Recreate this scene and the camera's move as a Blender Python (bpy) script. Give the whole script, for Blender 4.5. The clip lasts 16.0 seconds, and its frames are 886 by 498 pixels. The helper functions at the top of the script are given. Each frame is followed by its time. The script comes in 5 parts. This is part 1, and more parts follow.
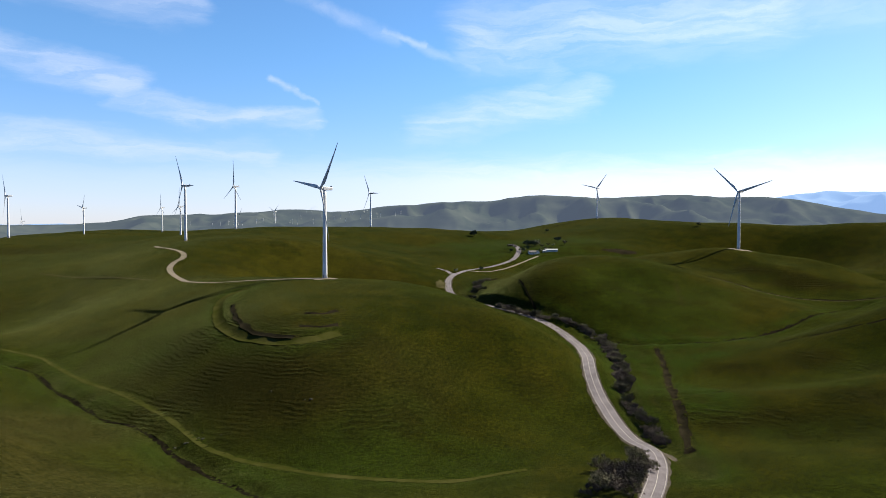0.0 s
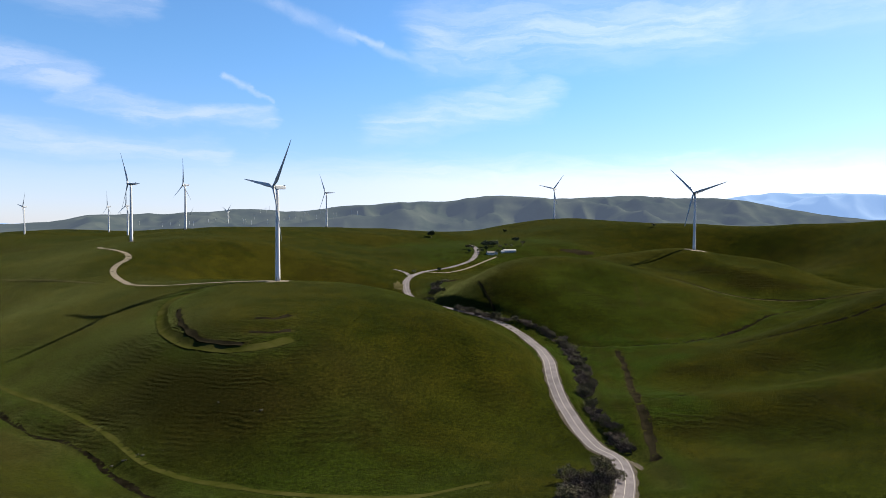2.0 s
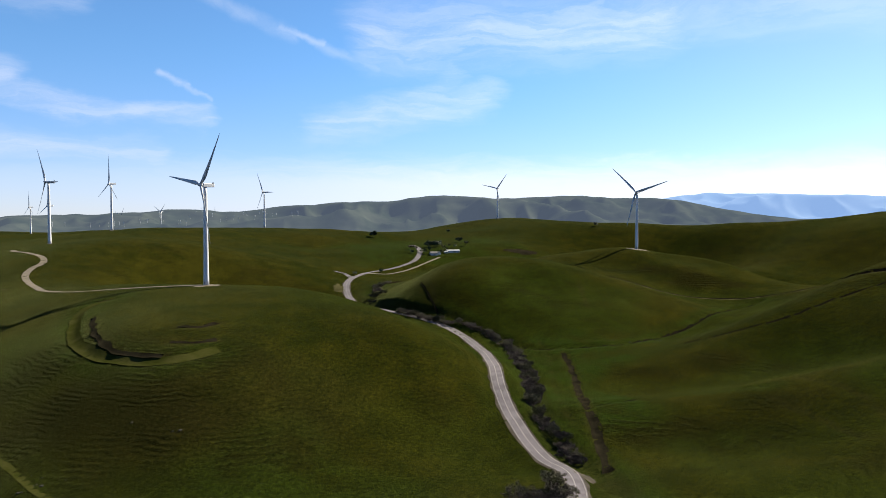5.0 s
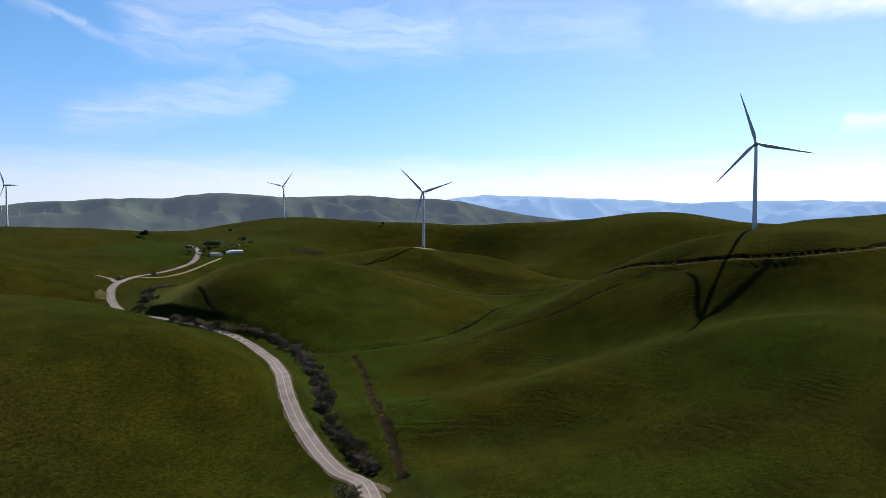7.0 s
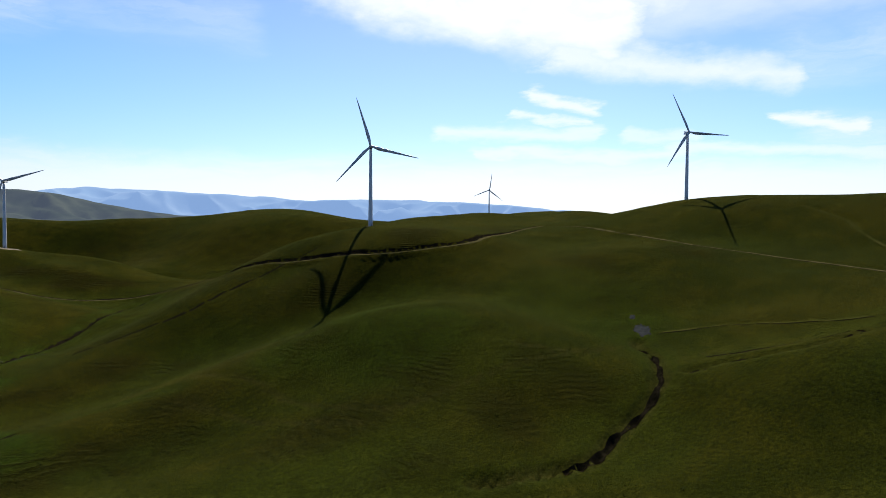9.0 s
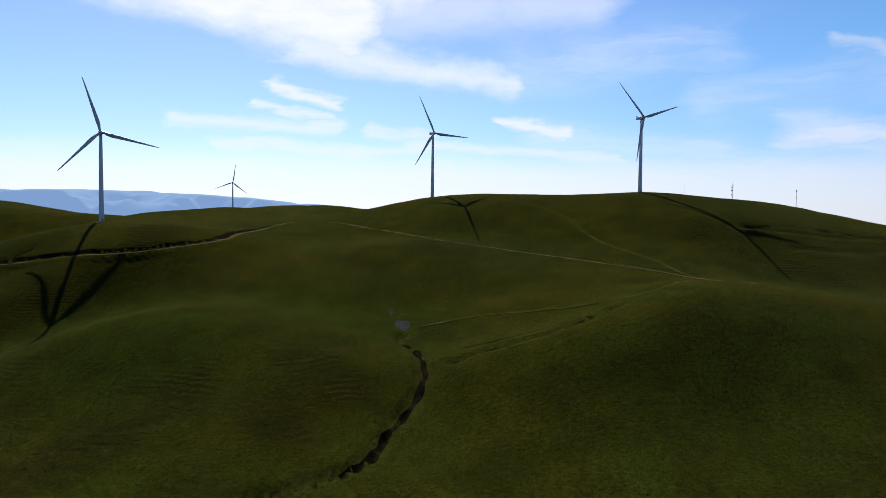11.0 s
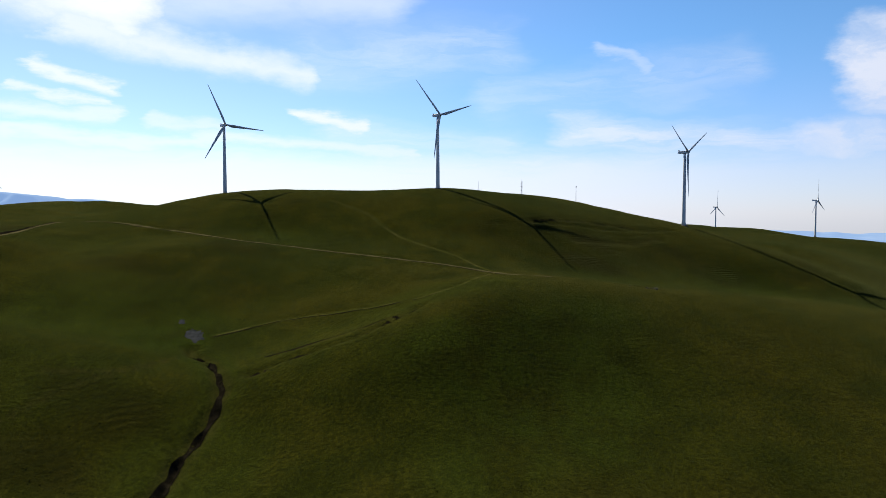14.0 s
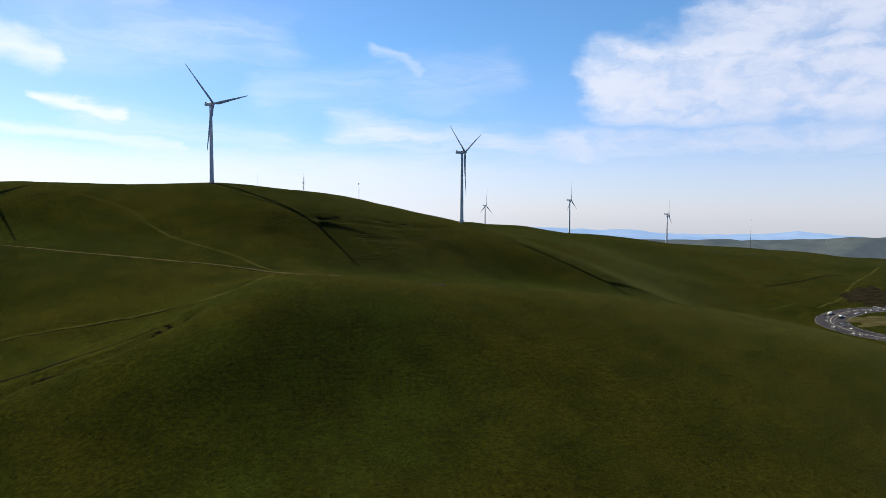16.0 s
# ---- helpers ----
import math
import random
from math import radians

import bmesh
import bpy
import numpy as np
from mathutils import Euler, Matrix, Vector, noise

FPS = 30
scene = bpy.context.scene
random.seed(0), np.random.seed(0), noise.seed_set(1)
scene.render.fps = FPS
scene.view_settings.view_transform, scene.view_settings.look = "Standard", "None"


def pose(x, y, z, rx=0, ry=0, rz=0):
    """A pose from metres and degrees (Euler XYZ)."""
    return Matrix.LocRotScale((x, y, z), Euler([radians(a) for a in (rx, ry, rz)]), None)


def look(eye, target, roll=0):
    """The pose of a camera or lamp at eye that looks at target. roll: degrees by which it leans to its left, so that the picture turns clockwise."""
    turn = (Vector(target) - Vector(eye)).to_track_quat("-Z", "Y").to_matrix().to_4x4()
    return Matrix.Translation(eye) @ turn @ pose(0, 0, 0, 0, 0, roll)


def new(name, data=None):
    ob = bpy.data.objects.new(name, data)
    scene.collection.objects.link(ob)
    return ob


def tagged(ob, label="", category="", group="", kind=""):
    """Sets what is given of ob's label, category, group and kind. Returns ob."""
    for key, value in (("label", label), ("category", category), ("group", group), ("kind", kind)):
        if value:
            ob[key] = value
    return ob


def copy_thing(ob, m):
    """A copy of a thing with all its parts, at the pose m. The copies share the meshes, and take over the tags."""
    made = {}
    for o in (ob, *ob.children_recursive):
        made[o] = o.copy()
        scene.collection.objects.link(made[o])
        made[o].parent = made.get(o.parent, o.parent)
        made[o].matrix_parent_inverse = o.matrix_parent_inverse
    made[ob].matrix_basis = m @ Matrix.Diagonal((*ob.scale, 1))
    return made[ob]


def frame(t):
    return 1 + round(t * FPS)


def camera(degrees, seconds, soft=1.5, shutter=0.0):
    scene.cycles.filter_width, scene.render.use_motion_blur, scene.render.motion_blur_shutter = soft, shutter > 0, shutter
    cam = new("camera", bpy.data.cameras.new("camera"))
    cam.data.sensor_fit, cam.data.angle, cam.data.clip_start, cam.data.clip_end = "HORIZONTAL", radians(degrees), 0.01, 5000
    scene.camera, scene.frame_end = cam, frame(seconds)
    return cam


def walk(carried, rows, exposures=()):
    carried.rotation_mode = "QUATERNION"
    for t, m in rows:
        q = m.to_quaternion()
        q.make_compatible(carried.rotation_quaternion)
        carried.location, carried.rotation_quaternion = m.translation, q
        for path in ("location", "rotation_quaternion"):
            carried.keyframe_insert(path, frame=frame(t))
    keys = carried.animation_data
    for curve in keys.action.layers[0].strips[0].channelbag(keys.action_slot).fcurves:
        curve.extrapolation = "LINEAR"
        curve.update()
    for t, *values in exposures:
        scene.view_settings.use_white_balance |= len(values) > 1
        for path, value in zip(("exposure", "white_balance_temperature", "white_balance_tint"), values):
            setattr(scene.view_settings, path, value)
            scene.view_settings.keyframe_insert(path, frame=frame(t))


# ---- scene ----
cam = camera(65.97, 16.0, 0.8)
# seconds: east, north, height, heading to the right, pitch down, lean (metres and degrees)
path = (
    (0.0, -0.02, 0.01, 130.01, -0.038, 2.051, 0.123),
    (0.5, -0.16, 4.32, 129.99, 0.875, 2.044, 0.176),
    (1.0, -0.06, 8.70, 129.99, 1.746, 2.029, 0.180),
    (1.5, -0.24, 12.64, 130.12, 2.664, 2.029, 0.201),
    (2.0, -0.68, 16.41, 130.31, 3.563, 2.026, 0.211),
    (2.5, -0.15, 20.81, 130.40, 4.437, 2.039, 0.192),
    (3.0, -0.20, 24.22, 130.63, 5.330, 2.033, 0.137),
    (5.3, 3.69, 43.62, 129.87, 9.750, 1.995, -0.043),
    (5.5, 3.75, 45.27, 129.80, 11.154, 1.979, 0.011),
    (6.0, 4.17, 49.63, 129.71, 15.863, 1.985, 0.072),
    (6.5, 4.55, 54.22, 129.65, 20.665, 2.012, 0.171),
    (7.0, 7.18, 59.54, 129.27, 25.994, 1.998, 0.199),
    (7.3, 8.26, 60.87, 129.29, 33.676, 2.089, 0.152),
    (7.5, 8.81, 61.78, 129.35, 37.978, 2.006, 0.160),
    (8.0, 9.69, 65.99, 129.50, 45.651, 2.045, 0.214),
    (8.5, 10.56, 69.85, 129.62, 51.491, 2.102, 0.356),
    (9.0, 12.69, 72.22, 129.69, 57.091, 2.133, 0.426),
    (9.5, 14.12, 75.44, 130.06, 62.679, 2.221, 0.375),
    (10.0, 14.29, 79.23, 130.61, 68.061, 2.286, 0.517),
    (10.2, 13.67, 80.88, 130.89, 70.258, 2.312, 0.598),
    (12.3, 13.05, 85.45, 135.02, 84.838, 2.787, 0.416),
    (12.5, 14.28, 85.27, 135.15, 84.693, 2.805, 0.285),
    (13.0, 18.83, 85.96, 135.28, 85.990, 2.857, 0.141),
    (13.5, 22.11, 86.59, 135.47, 90.474, 2.893, 0.028),
    (14.0, 26.15, 86.92, 135.61, 95.042, 2.943, 0.008),
    (14.5, 30.51, 87.13, 135.59, 99.612, 3.011, 0.085),
    (15.0, 33.80, 88.91, 135.50, 104.429, 3.042, 0.143),
    (15.5, 36.82, 89.68, 135.26, 109.056, 3.081, 0.153),
    (16.0, 42.85, 89.04, 135.04, 113.532, 3.102, 0.214),
)


def aimed(x, y, z, right, down, lean):
    return pose(x, y, z, 90 - down, 0, -right) @ pose(0, 0, 0, 0, 0, lean)


walk(cam, [(t, aimed(*rest)) for t, *rest in path], [(0.0, 1.95, 6500, 8), (3.0, 1.9, 6500, 8), (6.0, 1.8, 6500, 8), (8.0, 1.7, 6500, 8), (9.0, 1.65, 6500, 8), (10.0, 1.4, 6500, 8), (12.5, 1.7, 6500, 8), (14.5, 1.6, 6500, 8), (16.0, 1.65, 6500, 8)])

# ---- light: a clear winter sky with thin high cloud, the sun ahead and to the right ----
SUN_HEADING, SUN_HEIGHT = 61.0, 38.0
sun_data = bpy.data.lights.new("sun", "SUN")
sun_data.energy, sun_data.angle, sun_data.color = 5.0, radians(0.53), (1.0, 0.90, 0.70)
sun = new("sun", sun_data)
sun.matrix_world = look((0, 0, 0), (-math.sin(radians(SUN_HEADING)) * math.cos(radians(SUN_HEIGHT)),
                                    -math.cos(radians(SUN_HEADING)) * math.cos(radians(SUN_HEIGHT)), -math.sin(radians(SUN_HEIGHT))))


class Nodes:
    """Short hand for a node tree."""

    def __init__(self, tree):
        self.tree = tree
        tree.nodes.clear()

    def add(self, kind, **kw):
        node = self.tree.nodes.new(kind)
        for key, value in kw.items():
            if key in node.bl_rna.properties:
                setattr(node, key, value)
        return node

    def link(self, a, b):
        self.tree.links.new(a, b)

    def feed(self, socket, value):
        if isinstance(value, bpy.types.NodeSocket):
            self.link(value, socket)
        else:
            socket.default_value = value

    def math(self, op, a, b=0.0, c=0.0, clamp=False):
        node = self.add("ShaderNodeMath", operation=op, use_clamp=clamp)
        for socket, value in zip(node.inputs, (a, b, c)):
            self.feed(socket, value)
        return node.outputs[0]

    def vec(self, op, a, b=(0, 0, 0)):
        node = self.add("ShaderNodeVectorMath", operation=op)
        self.feed(node.inputs[0], a)
        self.feed(node.inputs[1], b)
        return node.outputs["Value"] if op in ("LENGTH", "DOT_PRODUCT") else node.outputs[0]

    def noise(self, vector, scale, detail=4.0, rough=0.55, warp=0.0):
        node = self.add("ShaderNodeTexNoise")
        if vector is not None:
            self.link(vector, node.inputs["Vector"])
        for key, value in (("Scale", scale), ("Detail", detail), ("Roughness", rough), ("Distortion", warp)):
            node.inputs[key].default_value = value
        return node.outputs["Fac"]

    def mapped(self, vector, loc=(0, 0, 0), turn=(0, 0, 0), scale=(1, 1, 1)):
        node = self.add("ShaderNodeMapping")
        self.link(vector, node.inputs["Vector"])
        node.inputs["Location"].default_value = loc
        node.inputs["Rotation"].default_value = [radians(a) for a in turn]
        node.inputs["Scale"].default_value = scale
        return node.outputs[0]

    def span(self, value, a, b, lo=0.0, hi=1.0):
        node = self.add("ShaderNodeMapRange", interpolation_type="SMOOTHSTEP")
        self.feed(node.inputs["Value"], value)
        for key, number in (("From Min", a), ("From Max", b), ("To Min", lo), ("To Max", hi)):
            node.inputs[key].default_value = number
        return node.outputs[0]

    def mix(self, fac, a, b, blend="MIX"):
        node = self.add("ShaderNodeMix", data_type="RGBA", blend_type=blend)
        self.feed(node.inputs[0], fac)
        for socket, value in ((node.inputs[6], a), (node.inputs[7], b)):
            self.feed(socket, value if isinstance(value, bpy.types.NodeSocket) else (*value, 1.0))
        return node.outputs[2]


world = bpy.data.worlds.new("world")
scene.world = world
world.use_nodes = True
n = Nodes(world.node_tree)
sky = n.add("ShaderNodeTexSky", sky_type="NISHITA", sun_disc=False)
sky.sun_elevation, sky.sun_rotation = radians(SUN_HEIGHT), radians(SUN_HEADING)
sky.altitude, sky.air_density, sky.dust_density, sky.ozone_density = 200, 1.0, 0.15, 3.0
way = n.add("ShaderNodeTexCoord").outputs["Generated"]
split = n.add("ShaderNodeSeparateXYZ")
n.link(way, split.inputs[0])
up = n.math("MAXIMUM", split.outputs[2], 0.0)
bearing = n.math("MULTIPLY", n.math("ARCTAN2", split.outputs[0], split.outputs[1]), 180 / math.pi)
height = n.math("MULTIPLY", n.math("ARCSINE", split.outputs[2]), 180 / math.pi)
dome = n.add("ShaderNodeCombineXYZ")
n.link(bearing, dome.inputs[0])
n.link(height, dome.inputs[1])
dome = dome.outputs[0]


def drift(amount, scale, detail, stretch, turn):
    """The sky's bearing and height, pushed about by noise."""
    node = n.add("ShaderNodeTexNoise")
    n.link(n.mapped(dome, turn=(0, 0, turn), scale=stretch), node.inputs["Vector"])
    for key, value in (("Scale", scale), ("Detail", detail), ("Roughness", 0.6)):
        node.inputs[key].default_value = value
    push = n.vec("MULTIPLY", n.vec("SUBTRACT", node.outputs["Color"], (0.5, 0.5, 0.5)), (amount, amount * 0.55, 0))
    return n.vec("ADD", dome, push)


wisp = drift(9.0, 0.16, 8, (0.5, 1.6, 1), -14)
ragged = drift(7.0, 0.22, 10, (0.7, 1.5, 1), 0)
fibre = n.noise(n.mapped(wisp, turn=(0, 0, 16), scale=(0.16, 1.3, 1)), 0.8, 8, 0.62)
grain = n.noise(n.mapped(ragged, scale=(0.7, 1.3, 1)), 0.35, 9, 0.6)


def cloud(field, a, b, wide, thick, soft=0.75):
    """A cloud along a line over the sky: its ends as bearing and height, half its breadth, how dense it is."""
    d = (b[0] - a[0], b[1] - a[1], 0)
    rel = n.vec("SUBTRACT", field, (*a, 0))
    t = n.math("DIVIDE", n.vec("DOT_PRODUCT", rel, d), d[0] ** 2 + d[1] ** 2, clamp=True)
    nearest = n.add("ShaderNodeVectorMath", operation="SCALE")
    nearest.inputs[0].default_value = d
    n.link(t, nearest.inputs["Scale"])
    r = n.vec("LENGTH", n.vec("SUBTRACT", rel, nearest.outputs[0]))
    return n.math("MULTIPLY", n.span(r, wide, wide * (1 - soft)), thick)


def gathered(clouds):
    total = clouds[0]
    for c in clouds[1:]:
        total = n.math("MAXIMUM", total, c)
    return total


cirrus = gathered([cloud(wisp, (-36, 13.5), (-24, 10.6), 1.8, 0.6, 1.0), cloud(wisp, (-25, 9.6), (-11, 8.0), 1.3, 0.6, 1.0), cloud(wisp, (-36, 6.6), (-15, 5.2), 1.9, 0.6, 1.0),
                   cloud(wisp, (-34, 17.5), (-20, 16.5), 2.2, 0.45, 1.0), cloud(wisp, (3, 15.5), (25, 15.8), 4.2, 0.5, 1.0), cloud(wisp, (-2, 8.2), (12, 11.0), 2.3, 0.5, 1.0),
                   cloud(wisp, (10, 17.5), (40, 15.5), 3.2, 0.25, 1.0), cloud(wisp, (106, 6.6), (126, 4.8), 2.4, 0.85, 1.0), cloud(wisp, (118, 5.0), (148, 4.6), 2.0, 0.7, 1.0), cloud(wisp, (84, 12.6), (100, 13.5), 3.5, 0.4, 1.0),
                   cloud(wisp, (100, 9.5), (118, 11.0), 3.0, 0.35, 1.0), cloud(wisp, (86, 6.6), (101, 5.2), 2.0, 0.5, 1.0), cloud(wisp, (5, 10), (10, 13), 1.5, 0.35, 1.0)])
cirrus = n.math("MULTIPLY", cirrus, n.span(fibre, 0.28, 0.70, 0.25, 0.85))
fray = drift(1.6, 0.5, 7, (1, 1, 1), 0)
trails = gathered([cloud(fray, (-12.5, 18.2), (-4.0, 15.0), 0.9, 0.22, 1.0), cloud(fray, (-5.0, 15.6), (-1.5, 14.4), 0.5, 0.32, 1.0), cloud(fray, (-2.0, 14.4), (2.8, 12.7), 0.6, 0.2, 1.0),
                   cloud(fray, (-14.2, 11.6), (-12.2, 10.6), 0.42, 0.36, 1.0), cloud(fray, (-12.4, 10.6), (-10.4, 9.8), 0.3, 0.3, 1.0)])
trails = n.math("MULTIPLY", trails, n.span(grain, 0.35, 0.6, 0.45, 1.0))
shreds = gathered([cloud(wisp, (64.5, 10.7), (69.5, 9.6), 0.85, 0.8, 1.0), cloud(wisp, (63, 9.0), (69, 8.3), 0.6, 0.65, 1.0), cloud(wisp, (57, 7.4), (69, 7.4), 1.0, 0.6, 1.0), cloud(wisp, (83.4, 7.8), (88.5, 6.8), 0.85, 0.85, 1.0),
                   cloud(wisp, (72, 7.2), (76, 6.6), 0.8, 0.5, 1.0), cloud(wisp, (60, 5.8), (76, 5.6), 0.8, 0.6, 1.0), cloud(wisp, (75, 5.8), (92, 4.6), 0.9, 0.6, 1.0), cloud(wisp, (108, 13), (111, 11.5), 0.8, 0.35, 1.0)])
glare = gathered([cloud(ragged, (46, 20.5), (70, 15.8), 4.3, 1.0, 0.7), cloud(ragged, (58, 23), (74, 20), 6.0, 1.0, 0.7), cloud(ragged, (66, 13.6), (84, 11.2), 1.9, 0.75, 1.0), cloud(wisp, (74, 17), (90, 17), 3.5, 0.5, 1.0)])
glare = n.math("MULTIPLY", glare, n.span(grain, 0.25, 0.6, 0.8, 1.0))
heap = gathered([cloud(ragged, (128, 10.4), (154, 9.5), 4.2, 0.95, 0.5), cloud(ragged, (135, 13.6), (156, 16), 3.6, 0.9, 0.7), cloud(ragged, (122, 5.6), (146, 5.6), 1.9, 0.75, 0.9)])
heap = n.math("MULTIPLY", heap, n.span(grain, 0.30, 0.62, 0.45, 1.0))
edge = n.math("ADD", height, n.math("MULTIPLY", n.math("SUBTRACT", fibre, 0.5), 3.0))
east = n.span(bearing, -25, 10, 0.35, 1.0)
haze = n.math("MULTIPLY", n.math("MULTIPLY", n.span(edge, 6.2, 3.0), east), n.span(bearing, 105, 125, 0.74, 0.4))
thick = gathered([cirrus, trails, shreds, glare, heap, haze])
sunny = n.vec("DOT_PRODUCT", way, (math.sin(radians(SUN_HEADING)) * math.cos(radians(SUN_HEIGHT)),
                                   math.cos(radians(SUN_HEADING)) * math.cos(radians(SUN_HEIGHT)), math.sin(radians(SUN_HEIGHT))))
white = n.mix(n.span(sunny, 0.2, 1.0), (4.7, 5.0, 6.1), (6.8, 7.0, 7.4))
n_out = n.add("ShaderNodeOutputWorld")
back = n.add("ShaderNodeBackground")
tint = n.mix(n.span(height, 1.0, 15.0), (0.63, 0.675, 0.95), (0.55, 0.765, 0.95))
tint = n.mix(n.span(sunny, 0.62, 0.96), tint, (0.74, 0.76, 0.93))
clear = n.mix(1.0, sky.outputs[0], tint, "MULTIPLY")
n.link(n.mix(thick, clear, white), back.inputs[0])
back.inputs[1].default_value = 0.05
n.link(back.outputs[0], n_out.inputs[0])

# ---- materials ----


def material(name, rough=0.8, metal=0.0, gloss=0.3):
    mat = bpy.data.materials.new(name)
    mat.use_nodes = True
    k = Nodes(mat.node_tree)
    k.out, k.b = k.add("ShaderNodeOutputMaterial"), k.add("ShaderNodeBsdfPrincipled")
    k.link(k.b.outputs[0], k.out.inputs[0])
    k.b.inputs["Roughness"].default_value = rough
    k.b.inputs["Metallic"].default_value = metal
    k.b.inputs["Specular IOR Level"].default_value = gloss
    k.at = k.add("ShaderNodeTexCoord").outputs["Object"]
    return mat, k


def bump(k, height, strength, distance):
    node = k.add("ShaderNodeBump")
    node.inputs["Strength"].default_value, node.inputs["Distance"].default_value = strength, distance
    k.link(height, node.inputs["Height"])
    k.link(node.outputs[0], k.b.inputs["Normal"])


def worn(name, a, b, scale, rough=0.8, metal=0.0, gloss=0.3, relief=0.0, depth=0.05):
    """A surface that wavers between two colours at two scales."""
    mat, k = material(name, rough, metal, gloss)
    big, small = k.noise(k.at, scale, 5), k.noise(k.at, scale * 9, 3)
    fac = k.span(k.math("ADD", k.math("MULTIPLY", big, 0.65), k.math("MULTIPLY", small, 0.35)), 0.36, 0.64)
    k.link(k.mix(fac, a, b), k.b.inputs["Base Color"])
    if relief:
        bump(k, small, relief, depth)
    return mat


def grass_material():
    mat, k = material("grass", 1.0, 0.0, 0.0)
    k.b.inputs["Sheen Weight"].default_value, k.b.inputs["Sheen Roughness"].default_value = 0.05, 0.2
    k.b.inputs["Sheen Tint"].default_value = (0.88, 1.0, 0.42, 1.0)
    wet = k.add("ShaderNodeAttribute", attribute_name="lush").outputs["Fac"]
    dry = k.add("ShaderNodeAttribute", attribute_name="dry").outputs["Fac"]
    steep = k.add("ShaderNodeAttribute", attribute_name="steep").outputs["Fac"]
    wide, mid = k.noise(k.at, 0.007, 4), k.noise(k.at, 0.04, 5, 0.6)
    fine, blade = k.noise(k.at, 0.5, 7, 0.75), k.noise(k.at, 2.2, 4, 0.75)
    mottled = k.math("ADD", k.math("MULTIPLY", wide, 0.45), k.math("ADD", k.math("MULTIPLY", mid, 0.35), k.math("MULTIPLY", fine, 0.2)))
    base = k.mix(k.span(mottled, 0.40, 0.60), (0.0052, 0.0068, 0.0009), (0.0103, 0.0095, 0.0013))
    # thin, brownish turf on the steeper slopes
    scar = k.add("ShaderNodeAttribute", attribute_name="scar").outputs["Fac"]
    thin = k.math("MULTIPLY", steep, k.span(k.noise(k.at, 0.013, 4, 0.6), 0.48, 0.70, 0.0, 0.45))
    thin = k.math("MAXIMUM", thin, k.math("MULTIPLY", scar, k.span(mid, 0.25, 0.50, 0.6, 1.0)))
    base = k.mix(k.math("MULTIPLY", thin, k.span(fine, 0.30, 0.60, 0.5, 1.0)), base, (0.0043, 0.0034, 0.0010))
    base = k.mix(k.math("MULTIPLY", wet, k.span(mid, 0.25, 0.6), clamp=True), base, (0.0060, 0.0111, 0.0015))
    base = k.mix(k.math("MULTIPLY", dry, k.span(fine, 0.25, 0.65), clamp=True), base, (0.0122, 0.0104, 0.0038))
    # cattle terraces: narrow shelves that follow the slope
    s = k.add("ShaderNodeSeparateXYZ")
    k.link(k.at, s.inputs[0])
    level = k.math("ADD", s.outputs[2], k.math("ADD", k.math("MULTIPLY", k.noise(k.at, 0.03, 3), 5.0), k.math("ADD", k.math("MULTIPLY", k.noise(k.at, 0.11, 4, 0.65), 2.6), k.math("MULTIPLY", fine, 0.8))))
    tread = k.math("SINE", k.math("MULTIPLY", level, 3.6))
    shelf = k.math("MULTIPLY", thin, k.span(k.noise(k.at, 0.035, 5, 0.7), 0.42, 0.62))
    # dark lines paint the bare soil and the shade of each step
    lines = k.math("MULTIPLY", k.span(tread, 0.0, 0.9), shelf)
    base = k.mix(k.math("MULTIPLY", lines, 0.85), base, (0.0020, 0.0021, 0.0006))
    tuft = k.math("MULTIPLY", k.span(k.noise(k.at, 0.55, 5, 0.75), 0.56, 0.68), k.span(mid, 0.40, 0.62, 0.25, 1.0))
    base = k.mix(k.math("MULTIPLY", tuft, 0.7), base, (0.0017, 0.0021, 0.0004))
    base = k.mix(k.math("MULTIPLY", k.span(blade, 0.45, 0.75), 0.45), base, (0.0137, 0.0141, 0.0019))
    speck = k.math("MULTIPLY", k.span(fine, 0.30, 0.70, 0.42, 1.62), k.span(blade, 0.32, 0.70, 0.50, 1.55))
    speck = k.math("MULTIPLY", speck, k.span(mid, 0.32, 0.66, 0.86, 1.14))
    tone = k.add("ShaderNodeCombineColor")
    for socket in tone.inputs:
        k.link(speck, socket)
    base = k.mix(1.0, base, tone.outputs[0], "MULTIPLY")
    k.link(base, k.b.inputs["Base Color"])
    relief = k.math("ADD", k.math("MULTIPLY", fine, 0.9), k.math("ADD", k.math("MULTIPLY", blade, 0.35), k.math("MULTIPLY", k.math("MULTIPLY", tread, shelf), 0.42)))
    bump(k, relief, 1.0, 0.7)
    # the waxy blades glint faintly against the sun
    wax, both = k.add("ShaderNodeBsdfGlossy"), k.add("ShaderNodeMixShader")
    wax.inputs["Roughness"].default_value, wax.inputs["Color"].default_value = 0.8, (0.80, 0.85, 0.22, 1.0)
    both.inputs[0].default_value = 0.0015
    for socket, node in ((both.inputs[1], k.b), (both.inputs[2], wax)):
        k.link(node.outputs[0], socket)
    k.link(both.outputs[0], k.out.inputs[0])
    return mat


